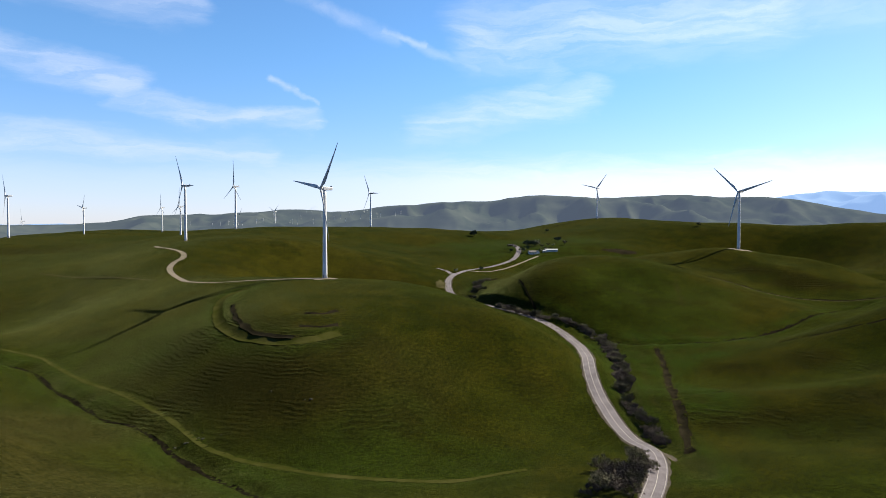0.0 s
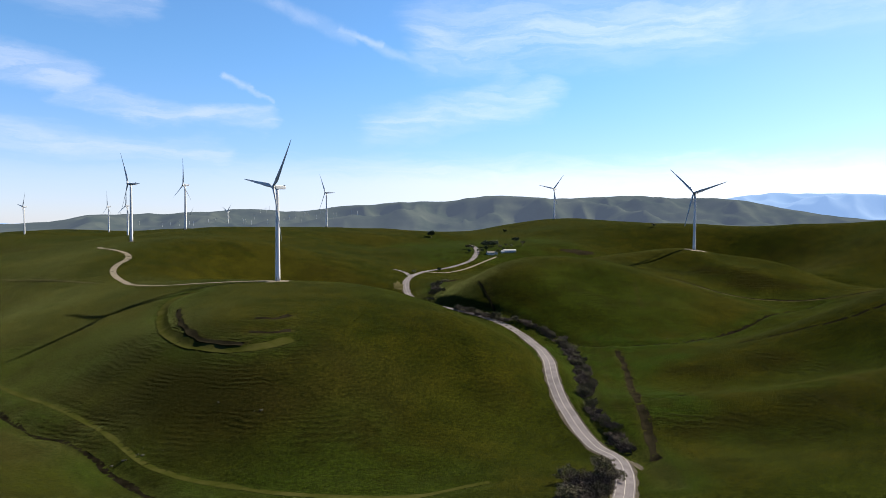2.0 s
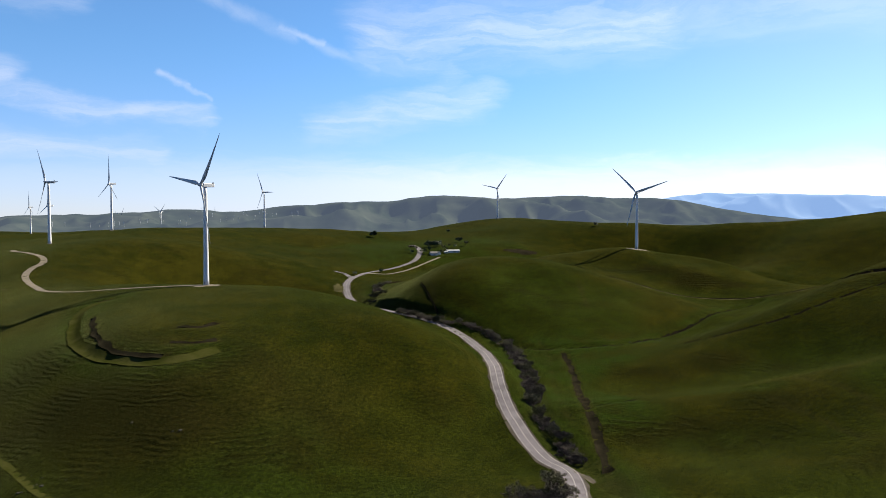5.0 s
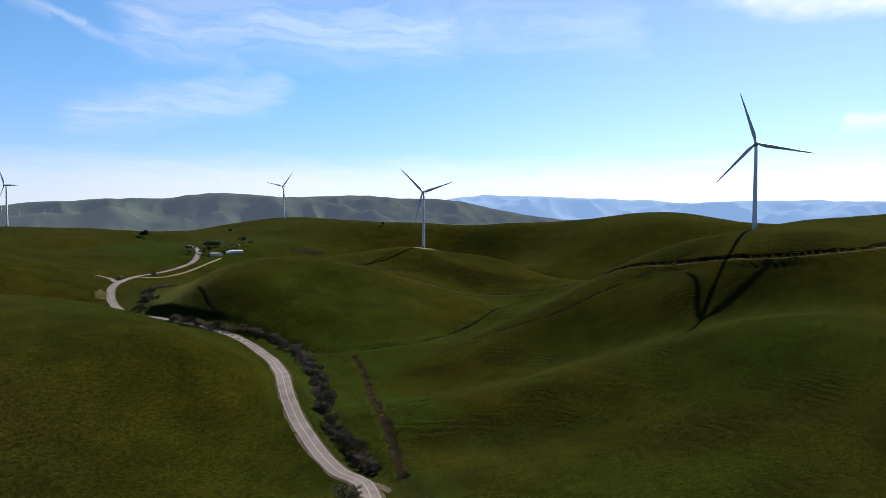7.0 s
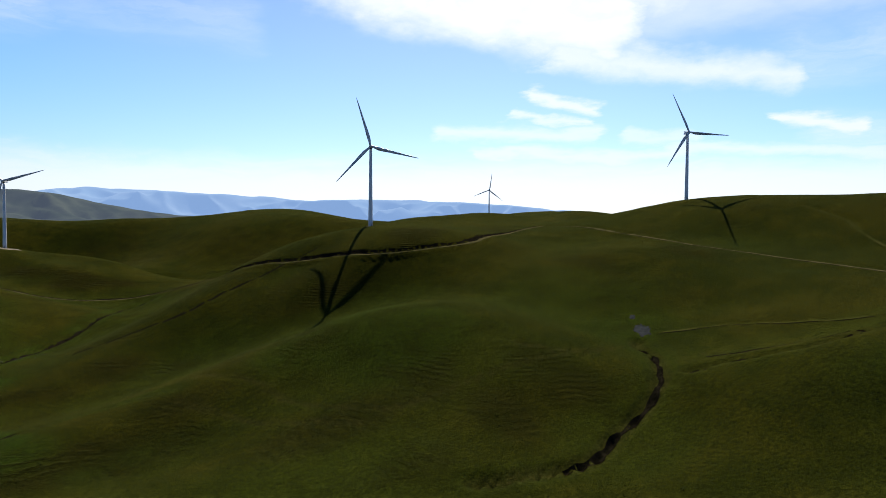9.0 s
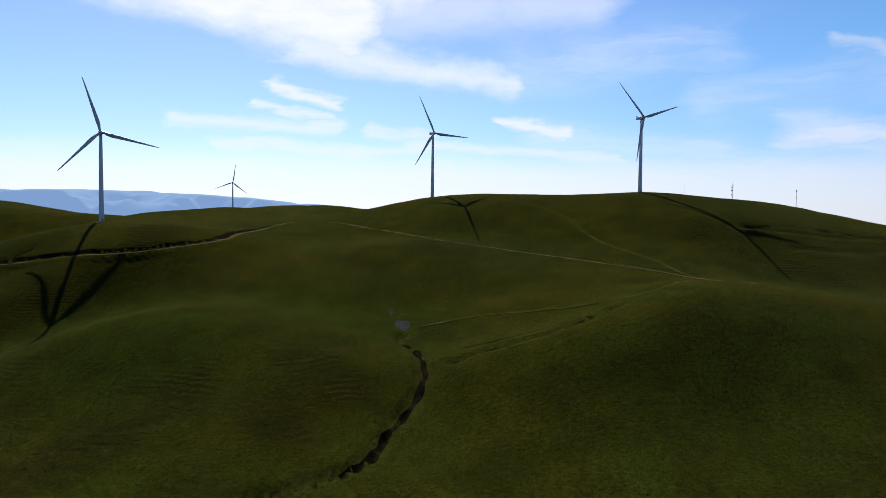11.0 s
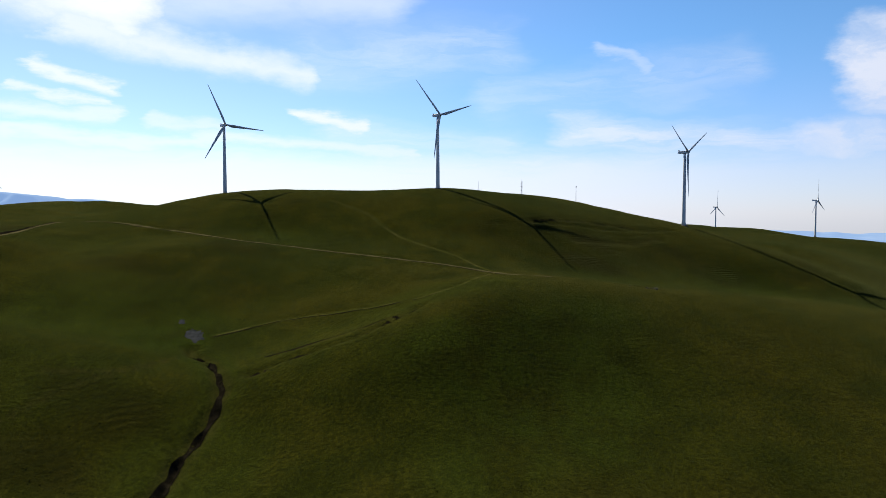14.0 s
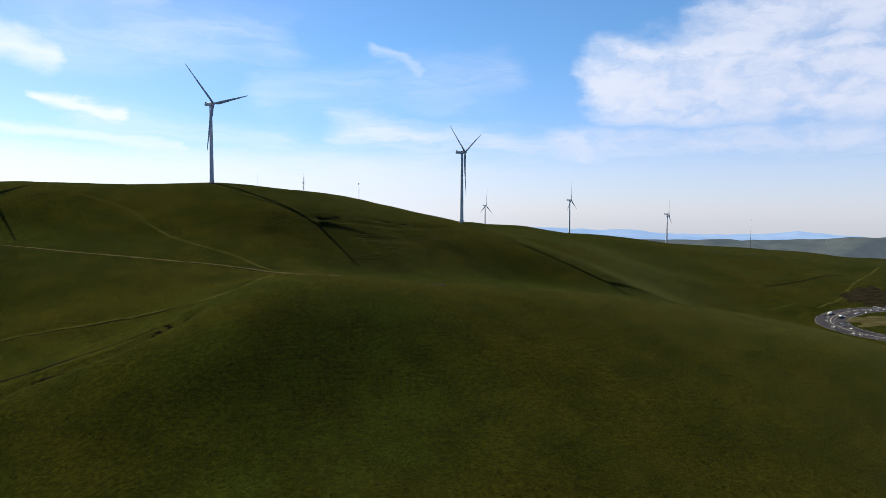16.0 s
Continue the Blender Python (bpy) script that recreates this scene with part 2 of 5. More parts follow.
GRASS = grass_material()
ASPHALT = worn("road_asphalt", (0.052, 0.046, 0.053), (0.082, 0.073, 0.083), 0.12, 0.9, gloss=0.1, relief=0.2)
FREEWAY_ASPHALT = worn("freeway_asphalt", (0.016, 0.016, 0.020), (0.028, 0.028, 0.034), 0.05, 0.95, gloss=0.0)
SHOULDER = worn("shoulder_gravel", (0.018, 0.015, 0.011), (0.040, 0.034, 0.027), 0.2, 0.95, gloss=0.05, relief=0.5)
MARKING = worn("road_paint", (0.15, 0.142, 0.13), (0.20, 0.19, 0.175), 0.5, 0.7)
GRAVEL = worn("gravel", (0.065, 0.056, 0.044), (0.105, 0.090, 0.074), 0.25, 0.95, gloss=0.05, relief=0.5)
TRACK = worn("trodden_earth", (0.0210, 0.0200, 0.0085), (0.0400, 0.0360, 0.0180), 0.10, 0.95, gloss=0.0, relief=0.6, depth=0.2)
SOIL = worn("bare_soil", (0.0055, 0.0048, 0.0030), (0.0125, 0.0108, 0.0068), 0.09, 0.95, gloss=0.0, relief=0.7, depth=0.3)
PAINT = worn("white_turbine_paint", (0.36, 0.37, 0.40), (0.39, 0.40, 0.43), 0.25, 0.45, gloss=0.5)
BLADE = worn("white_blade_gelcoat", (0.27, 0.28, 0.305), (0.30, 0.31, 0.335), 0.3, 0.45, gloss=0.5)
DARK = worn("dark_steel", (0.05, 0.05, 0.055), (0.09, 0.09, 0.095), 1.0, 0.5, 0.6)
GRASSY = worn("trodden_grass", (0.0140, 0.0165, 0.0030), (0.0260, 0.0260, 0.0080), 0.10, 1.0, gloss=0.0, relief=0.6, depth=0.2)
# bare earth, taken near black to hold the shade of steep cut walls
CUT = worn("eroded_shaded_earth", (0.0022, 0.0020, 0.0012), (0.0075, 0.0064, 0.0044), 0.25, 1.0, gloss=0.0, relief=0.8, depth=0.3)
CONCRETE = worn("pale_concrete", (0.16, 0.15, 0.14), (0.22, 0.21, 0.195), 0.2, 0.9, gloss=0.1)
STEEL = worn("galvanised_steel", (0.10, 0.105, 0.115), (0.16, 0.165, 0.175), 1.2, 0.6, 0.3)

# ---- the lie of the land ----
HILLS = []


def hill(x, y, rise, reach):
    """A swell (or, with a negative rise, a hollow) of the ground, and its reach."""
    HILLS.append((x, y, rise, reach))


hill(30, 70, 11.9, 80)
hill(-14, 160, -16.6, 74)
hill(72, 161, -39.3, 74)
hill(127, 93, 8.1, 74)
hill(109, 8, -36.4, 74)
hill(31, -30, 4.3, 74)
hill(-48, 7, -31.8, 74)
hill(-68, 91, -5.0, 74)
hill(-116, 184, 14.3, 70)
hill(-34, 244, -14.4, 70)
hill(67, 251, 31.4, 70)
hill(157, 205, -33.1, 70)
hill(209, 118, 5.9, 70)
hill(207, 17, 11.9, 70)
hill(153, -68, 5.2, 70)
hill(62, -112, -12.1, 70)
hill(-150, 278, -24.7, 76)
hill(-58, 330, -21.1, 76)
hill(47, 344, -37.4, 76)
hill(149, 318, -24.0, 76)
hill(234, 254, 20.6, 76)
hill(289, 164, -30.2, 76)
hill(305, 59, -9.8, 76)
hill(280, -44, -32.5, 76)
hill(219, -130, -25.1, 76)
hill(129, -187, -1.1, 76)
hill(25, -205, -17.8, 76)
hill(-266, 301, 71.0, 84)
hill(-185, 377, -70.9, 84)
hill(-85, 427, 82.6, 84)
hill(25, 445, -48.4, 84)
hill(135, 430, 32.8, 84)
hill(236, 383, -28.2, 84)
hill(319, 309, 15.3, 84)
hill(377, 213, -10.0, 84)
hill(403, 105, 7.4, 84)
hill(397, -6, 40.6, 84)
hill(359, -110, -11.1, 84)
hill(291, -199, 36.5, 84)
hill(201, -264, -41.0, 84)
hill(95, -299, 3.1, 84)
hill(-311, 415, -92.8, 92)
hill(-211, 491, 46.0, 92)
hill(-96, 538, -97.7, 92)
hill(28, 555, 70.4, 92)
hill(152, 539, -63.0, 92)
hill(268, 493, 6.9, 92)
hill(368, 418, -12.5, 92)
hill(446, 320, 21.9, 92)
hill(496, 205, -19.8, 92)
hill(515, 82, 39.2, 92)
hill(502, -42, -30.8, 92)
hill(457, -159, 44.4, 92)
hill(385, -261, -16.9, 92)
hill(288, -340, 19.9, 92)
hill(175, -393, -9.4, 92)
hill(52, -415, -20.4, 92)
hill(-447, 442, 95.3, 102)
hill(-350, 541, -28.3, 102)
hill(-234, 614, -7.5, 102)
hill(-104, 660, 116.6, 102)
hill(32, 675, -47.2, 102)
hill(169, 659, -24.3, 102)
hill(299, 612, 39.1, 102)
hill(414, 537, -63.4, 102)
hill(510, 439, 83.7, 102)
hill(581, 321, -36.3, 102)
hill(623, 190, 49.0, 102)
hill(635, 53, -46.3, 102)
hill(615, -84, 57.7, 102)
hill(565, -212, -63.2, 102)
hill(488, -326, 22.4, 102)
hill(387, -419, -10.3, 102)
hill(267, -487, -25.4, 102)
hill(135, -526, -3.7, 102)
hill(-504, 583, -33.4, 114)
hill(-389, 680, -29.3, 114)
hill(-257, 752, 46.5, 114)
hill(-113, 796, -150.5, 114)
hill(37, 810, 30.9, 114)
hill(187, 793, 52.2, 114)
hill(330, 746, -73.3, 114)
hill(461, 671, 70.0, 114)
hill(574, 572, -7.1, 114)
hill(664, 451, 9.8, 114)
hill(728, 315, 15.3, 114)
hill(763, 168, 14.9, 114)
hill(768, 18, 82.1, 114)
hill(742, -131, -15.7, 114)
hill(687, -271, 64.1, 114)
hill(604, -397, -19.5, 114)
hill(498, -503, -1.3, 114)
hill(372, -586, -24.9, 114)
hill(232, -642, -5.4, 114)
hill(84, -668, -17.4, 114)
hill(-671, 618, 3.5, 128)
hill(-559, 737, -5.6, 128)
hill(-426, 834, 2.1, 128)
hill(-279, 905, 28.9, 128)
hill(-120, 947, 54.5, 128)
hill(43, 960, -43.1, 128)
hill(206, 942, 16.3, 128)
hill(363, 895, 39.9, 128)
hill(509, 820, -106.0, 128)
hill(639, 719, 47.0, 128)
hill(747, 597, 46.6, 128)
hill(832, 456, -11.1, 128)
hill(889, 302, 73.8, 128)
hill(917, 141, 6.3, 128)
hill(915, -23, -8.9, 128)
hill(883, -184, 51.6, 128)
hill(822, -336, -15.4, 128)
hill(734, -474, 1.5, 128)
hill(622, -594, -31.8, 128)
hill(490, -692, -15.1, 128)
hill(343, -763, -18.9, 128)
hill(185, -806, -13.1, 128)
hill(-745, 794, -4.6, 144)
hill(-606, 918, 5.8, 144)
hill(-447, 1016, 6.5, 144)
hill(-274, 1085, 2.0, 144)
hill(-92, 1123, -18.9, 144)
hill(95, 1128, 33.8, 144)
hill(279, 1100, -97.9, 144)
hill(456, 1041, 114.0, 144)
hill(619, 951, 33.5, 144)
hill(765, 834, -98.0, 144)
hill(887, 694, 37.2, 144)
hill(983, 534, 40.1, 144)
hill(1050, 360, -43.1, 144)
hill(1085, 177, 52.5, 144)
hill(1087, -10, 51.9, 144)
hill(1057, -194, 42.5, 144)
hill(995, -370, -14.1, 144)
hill(903, -532, 25.1, 144)
hill(784, -675, -45.6, 144)
hill(641, -796, -14.1, 144)
hill(480, -890, -25.9, 144)
hill(305, -954, -10.9, 144)
hill(122, -986, -12.6, 144)
hill(-955, 840, 5.5, 164)
hill(-812, 994, 3.4, 164)
hill(-645, 1122, -2.4, 164)
hill(-459, 1220, 24.0, 164)
hill(-260, 1286, 46.5, 164)
hill(-52, 1317, -21.0, 164)
hill(159, 1313, 11.7, 164)
hill(365, 1274, 59.6, 164)
hill(563, 1201, -141.2, 164)
hill(745, 1096, -16.9, 164)
hill(906, 961, 84.7, 164)
hill(1043, 802, -11.4, 164)
hill(1152, 621, 5.3, 164)
hill(1228, 425, 48.8, 164)
hill(1271, 220, 3.6, 164)
hill(1279, 9, 9.4, 164)
hill(1251, -199, 0.7, 164)
hill(1188, -400, 17.1, 164)
hill(1093, -588, 16.4, 164)
hill(968, -756, -9.4, 164)
hill(816, -902, -21.6, 164)
hill(642, -1020, -27.4, 164)
hill(450, -1107, -15.6, 164)
hill(247, -1161, -14.1, 164)
hill(-1048, 1069, -0.7, 192)
hill(-865, 1236, 29.4, 192)
hill(-657, 1370, -15.6, 192)
hill(-430, 1466, -0.5, 192)
hill(-189, 1524, 8.9, 192)
hill(58, 1540, 19.7, 192)
hill(304, 1514, -30.5, 192)
hill(542, 1448, 24.8, 192)
hill(766, 1342, 85.7, 192)
hill(969, 1201, 23.7, 192)
hill(1145, 1028, -4.8, 192)
hill(1290, 827, 57.8, 192)
hill(1399, 605, -8.4, 192)
hill(1469, 368, 15.2, 192)
hill(1499, 122, 27.6, 192)
hill(1487, -125, 29.7, 192)
hill(1434, -366, 18.4, 192)
hill(1341, -595, 12.7, 192)
hill(1211, -806, -7.2, 192)
hill(1047, -991, -10.5, 192)
hill(855, -1147, -14.9, 192)
hill(639, -1268, -21.1, 192)
hill(406, -1351, -14.4, 192)
hill(163, -1394, -9.4, 192)
hill(-1333, 1135, -4.2, 228)
hill(-1135, 1349, -16.7, 228)
hill(-905, 1526, 57.4, 228)
hill(-647, 1662, 6.9, 228)
hill(-371, 1753, 60.2, 228)
hill(-83, 1796, 34.1, 228)
hill(208, 1791, 1.8, 228)
hill(494, 1737, 62.8, 228)
hill(767, 1635, -2.8, 228)
hill(1019, 1489, -40.2, 228)
hill(1243, 1303, 57.7, 228)
hill(1433, 1083, -35.0, 228)
hill(1583, 833, 31.7, 228)
hill(1689, 562, 21.9, 228)
hill(1748, 277, 16.4, 228)
hill(1758, -14, 9.0, 228)
hill(1719, -303, 6.9, 228)
hill(1633, -581, 13.1, 228)
hill(1501, -840, 14.3, 228)
hill(1328, -1074, 22.4, 228)
hill(1118, -1275, -25.3, 228)
hill(877, -1439, -17.9, 228)
hill(612, -1559, -16.8, 228)
hill(330, -1634, -12.0, 228)
hill(-1461, 1462, 22.5, 276)
hill(-1194, 1702, -76.5, 276)
hill(-889, 1891, 41.2, 276)
hill(-556, 2024, -97.9, 276)
hill(-204, 2097, -18.3, 276)
hill(155, 2106, -7.9, 276)
hill(509, 2053, 61.1, 276)
hill(849, 1938, -49.3, 276)
hill(1164, 1766, 49.2, 276)
hill(1444, 1541, 67.7, 276)
hill(1679, 1270, -15.1, 276)
hill(1864, 963, 59.1, 276)
hill(1992, 628, 16.9, 276)
hill(2060, 275, 19.7, 276)
hill(2064, -84, 17.1, 276)
hill(2006, -438, 18.7, 276)
hill(1886, -776, -11.4, 276)
hill(1709, -1088, -15.4, 276)
hill(1480, -1364, -19.1, 276)
hill(1207, -1596, 15.1, 276)
hill(897, -1777, -22.6, 276)
hill(560, -1900, -17.0, 276)
hill(206, -1962, -10.4, 276)
hill(-1877, 1560, -12.4, 304)
hill(-1613, 1847, -64.2, 304)
hill(-1306, 2088, 84.6, 304)
hill(-964, 2276, -19.7, 304)
hill(-596, 2408, 97.7, 304)
hill(-212, 2478, -24.9, 304)
hill(178, 2485, 11.6, 304)
hill(564, 2430, 45.1, 304)
hill(937, 2314, -3.5, 304)
hill(1285, 2139, -0.4, 304)
hill(1602, 1910, 1.6, 304)
hill(1877, 1634, 21.3, 304)
hill(2104, 1316, 28.3, 304)
hill(2278, 967, 23.7, 304)
hill(2393, 594, 23.0, 304)
hill(2446, 207, 11.6, 304)
hill(2437, -183, 13.0, 304)
hill(2365, -567, 22.8, 304)
hill(2232, -934, 41.8, 304)
hill(2042, -1274, 11.8, 304)
hill(1800, -1580, -3.9, 304)
hill(1512, -1843, 3.6, 304)
hill(1185, -2057, -68.9, 304)
hill(828, -2215, -21.8, 304)
hill(450, -2313, -11.6, 304)


# knobs and hollows of the near hills
def knob(x, y, rise):
    """A small knob or hollow on the near hills."""
    hill(x, y, rise, 44)


knob(404, -460, 1.9)
knob(644, -460, 2.0)
knob(692, -460, 2.8)
knob(380, -418, 2.4)
knob(572, -418, -5.2)
knob(620, -418, 1.5)
knob(356, -376, -3.3)
knob(404, -376, 0.8)
knob(548, -376, 2.6)
knob(596, -376, 3.4)
knob(644, -376, 3.0)
knob(692, -376, 1.2)
knob(380, -335, 3.4)
knob(476, -335, -1.4)
knob(524, -335, 3.9)
knob(572, -335, -10.2)
knob(620, -335, 4.4)
knob(668, -335, -3.4)
knob(764, -335, 1.6)
knob(356, -293, -7.1)
knob(404, -293, 2.8)
knob(452, -293, 1.0)
knob(548, -293, 5.2)
knob(596, -293, -2.3)
knob(644, -293, 6.4)
knob(740, -293, -0.9)
knob(788, -293, -0.4)
knob(380, -251, 0.8)
knob(428, -251, -5.2)
knob(476, -251, 5.9)
knob(524, -251, -2.7)
knob(572, -251, 8.2)
knob(620, -251, -15.8)
knob(668, -251, 0.9)
knob(716, -251, -4.5)
knob(764, -251, 4.3)
knob(812, -251, -2.0)
knob(308, -209, -9.7)
knob(356, -209, -4.4)
knob(404, -209, 3.5)
knob(452, -209, 2.1)
knob(548, -209, 3.7)
knob(644, -209, 4.2)
knob(692, -209, 1.1)
knob(740, -209, -1.5)
knob(788, -209, 0.5)
knob(284, -168, -2.8)
knob(332, -168, 5.8)
knob(380, -168, -7.0)
knob(428, -168, -4.7)
knob(476, -168, -0.6)
knob(524, -168, 1.1)
knob(572, -168, 2.5)
knob(620, -168, -7.8)
knob(668, -168, -4.7)
knob(260, -126, 6.7)
knob(308, -126, -4.5)
knob(356, -126, -4.2)
knob(404, -126, 8.5)
knob(452, -126, -1.5)
knob(500, -126, 4.5)
knob(548, -126, -5.0)
knob(596, -126, -4.3)
knob(644, -126, 5.9)
knob(692, -126, -3.5)
knob(284, -84, 3.8)
knob(332, -84, 7.1)
knob(380, -84, -7.4)
knob(428, -84, 0.9)
knob(476, -84, -1.9)
knob(524, -84, -2.3)
knob(572, -84, 4.4)
knob(620, -84, -4.2)
knob(668, -84, -5.7)
knob(716, -84, 1.9)
knob(260, -42, 12.6)
knob(308, -42, -5.9)
knob(356, -42, 6.0)
knob(452, -42, 2.2)
knob(500, -42, 7.2)
knob(548, -42, -7.7)
knob(596, -42, 2.3)
knob(644, -42, -0.5)
knob(692, -42, 6.3)
knob(740, -42, -4.7)
knob(788, -42, 2.3)
knob(236, -1, -13.2)
knob(284, -1, 8.2)
knob(332, -1, -2.9)
knob(380, -1, -10.9)
knob(428, -1, 4.0)
knob(476, -1, -8.8)
knob(524, -1, 6.2)
knob(572, -1, 6.3)
knob(620, -1, -4.6)
knob(668, -1, 5.7)
knob(716, -1, -3.2)
knob(764, -1, 2.3)
knob(812, -1, -3.1)
knob(860, -1, 1.8)
knob(260, 41, 8.9)
knob(308, 41, -14.0)
knob(356, 41, 16.3)
knob(404, 41, 5.2)
knob(452, 41, -1.2)
knob(500, 41, 5.9)
knob(548, 41, -8.0)
knob(596, 41, 8.1)
knob(692, 41, 1.3)
knob(740, 41, 2.3)
knob(788, 41, 1.1)
knob(236, 83, -12.2)
knob(284, 83, 5.7)
knob(332, 83, 2.1)
knob(380, 83, -6.5)
knob(428, 83, -10.3)
knob(476, 83, -12.7)
knob(620, 83, -0.5)
knob(668, 83, -1.5)
knob(716, 83, -2.2)
knob(764, 83, -3.9)
knob(812, 83, -0.4)
knob(212, 125, -5.3)
knob(260, 125, 13.7)
knob(308, 125, -3.2)
knob(356, 125, 28.4)
knob(404, 125, -16.2)
knob(452, 125, 14.7)
knob(644, 125, -1.0)
knob(692, 125, 1.7)
knob(236, 166, 4.9)
knob(284, 166, -20.7)
knob(332, 166, 4.1)
knob(380, 166, -14.9)
knob(428, 166, 11.2)
knob(476, 166, -23.8)
knob(524, 166, 3.7)
knob(572, 166, -4.8)
knob(620, 166, -0.5)
knob(668, 166, -7.7)
knob(716, 166, -3.8)
knob(764, 166, -1.1)
knob(812, 166, 0.7)
knob(164, 208, 14.5)
knob(212, 208, -5.4)
knob(260, 208, 14.4)
knob(308, 208, 10.0)
knob(356, 208, 9.3)
knob(404, 208, 3.2)
knob(452, 208, 2.1)
knob(500, 208, 14.4)
knob(548, 208, -2.8)
knob(596, 208, 5.4)
knob(644, 208, -3.6)
knob(692, 208, -7.2)
knob(740, 208, 0.8)
knob(884, 208, 0.9)
knob(-100, 250, -3.8)
knob(-4, 250, 1.6)
knob(44, 250, -5.5)
knob(92, 250, 6.9)
knob(140, 250, -6.4)
knob(188, 250, -0.5)
knob(236, 250, -9.5)
knob(284, 250, -8.2)
knob(332, 250, -4.6)
knob(380, 250, 4.3)
knob(428, 250, -11.9)
knob(476, 250, 1.6)
knob(524, 250, -4.6)
knob(572, 250, 6.3)
knob(620, 250, 2.2)
knob(668, 250, 2.0)
knob(716, 250, -0.8)
knob(812, 250, -1.4)
knob(860, 250, 0.5)
knob(-124, 292, 4.9)
knob(-76, 292, 2.0)
knob(-28, 292, 1.4)
knob(20, 292, -1.5)
knob(68, 292, -3.8)
knob(116, 292, -3.7)
knob(164, 292, 9.2)
knob(212, 292, 0.7)
knob(260, 292, 1.0)
knob(356, 292, 5.6)
knob(404, 292, 8.4)
knob(452, 292, 0.6)
knob(500, 292, 5.1)
knob(548, 292, 8.2)
knob(596, 292, 7.5)
knob(884, 292, 0.9)
knob(-196, 333, -3.1)
knob(-148, 333, 6.5)
knob(-100, 333, -13.5)
knob(-52, 333, 1.9)
knob(-4, 333, -1.7)
knob(44, 333, 5.8)
knob(92, 333, -1.4)
knob(140, 333, 8.9)
knob(188, 333, -11.5)
knob(236, 333, -1.0)
knob(284, 333, -12.1)
knob(332, 333, -0.9)
knob(380, 333, -6.6)
knob(428, 333, -11.1)
knob(476, 333, -2.5)
knob(524, 333, -5.6)
knob(572, 333, -4.3)
knob(716, 333, 1.5)
knob(764, 333, 0.8)
knob(812, 333, -1.5)
knob(860, 333, -0.5)
knob(908, 333, -1.7)
knob(-268, 375, 0.8)
knob(-220, 375, 7.9)
knob(-124, 375, -5.8)
knob(-76, 375, 9.6)
knob(-28, 375, -4.7)
knob(20, 375, 6.9)
knob(68, 375, -0.5)
knob(116, 375, -2.3)
knob(164, 375, -12.7)
knob(212, 375, -2.1)
knob(260, 375, 5.4)
knob(308, 375, -1.6)
knob(356, 375, 16.7)
knob(404, 375, 0.9)
knob(452, 375, -6.8)
knob(548, 375, 1.6)
knob(596, 375, 5.3)
knob(692, 375, 5.3)
knob(740, 375, -3.1)
knob(-292, 417, 18.5)
knob(-244, 417, 2.5)
knob(-196, 417, -0.5)
knob(-148, 417, 0.7)
knob(-100, 417, -1.4)
knob(-52, 417, -8.9)
knob(-4, 417, 2.5)
knob(44, 417, -1.2)
knob(92, 417, -2.6)
knob(140, 417, 12.6)
knob(188, 417, 11.5)
knob(236, 417, 7.1)
knob(284, 417, 9.7)
knob(380, 417, -21.8)
knob(428, 417, -14.0)
knob(476, 417, -7.1)
knob(524, 417, 0.5)
knob(572, 417, -2.1)
knob(716, 417, 1.1)
knob(764, 417, 1.7)
knob(-316, 459, 8.2)
knob(-268, 459, -4.3)
knob(-220, 459, 7.1)
knob(-172, 459, 5.5)
knob(-124, 459, 3.3)
knob(-76, 459, -4.4)
knob(-28, 459, 8.1)
knob(20, 459, -5.7)
knob(68, 459, 13.5)
knob(116, 459, -17.7)
knob(164, 459, -8.1)
knob(212, 459, -19.0)
knob(260, 459, -15.3)
knob(308, 459, -5.5)
knob(404, 459, 19.5)
knob(452, 459, 17.3)
knob(500, 459, -2.7)
knob(548, 459, -4.0)
knob(596, 459, 1.2)
knob(-340, 500, 6.6)
knob(-292, 500, 2.2)
knob(-244, 500, 4.0)
knob(-196, 500, -5.4)
knob(-148, 500, 3.8)
knob(-100, 500, 3.2)
knob(-52, 500, 4.0)
knob(-4, 500, -6.5)
knob(44, 500, 15.3)
knob(92, 500, 1.2)
knob(140, 500, 6.9)
knob(236, 500, 19.8)
knob(284, 500, 3.0)
knob(332, 500, -4.0)
knob(380, 500, 3.8)
knob(428, 500, -19.3)
knob(476, 500, -8.0)
knob(524, 500, 6.0)
knob(572, 500, -3.3)
knob(620, 500, 0.5)
knob(-364, 542, -2.0)
knob(-316, 542, 2.0)
knob(-268, 542, 0.5)
knob(-220, 542, -0.4)
knob(-172, 542, 4.9)
knob(-124, 542, 6.2)
knob(-76, 542, 4.4)
knob(-28, 542, 5.3)
knob(68, 542, 1.9)
knob(116, 542, -12.4)
knob(164, 542, 9.9)
knob(212, 542, -10.1)
knob(260, 542, -4.7)
knob(308, 542, 4.7)
knob(356, 542, -0.5)
knob(404, 542, 15.8)
knob(452, 542, 5.7)
knob(500, 542, 15.6)
knob(548, 542, -4.4)
knob(596, 542, 0.7)
knob(-340, 584, 6.1)
knob(-292, 584, 5.5)
knob(-244, 584, -1.5)
knob(-196, 584, 1.3)
knob(-148, 584, -1.9)
knob(-100, 584, 2.9)
knob(-52, 584, -3.2)
knob(-4, 584, 6.2)
knob(44, 584, -7.7)
knob(92, 584, 1.7)
knob(140, 584, 5.0)
knob(188, 584, 4.2)
knob(236, 584, 6.6)
knob(284, 584, -10.5)
knob(332, 584, 12.9)
knob(380, 584, 2.9)
knob(428, 584, 6.1)
knob(476, 584, 2.8)
knob(524, 584, -3.0)
knob(572, 584, 0.5)
knob(-364, 626, 8.3)
knob(-316, 626, 2.2)
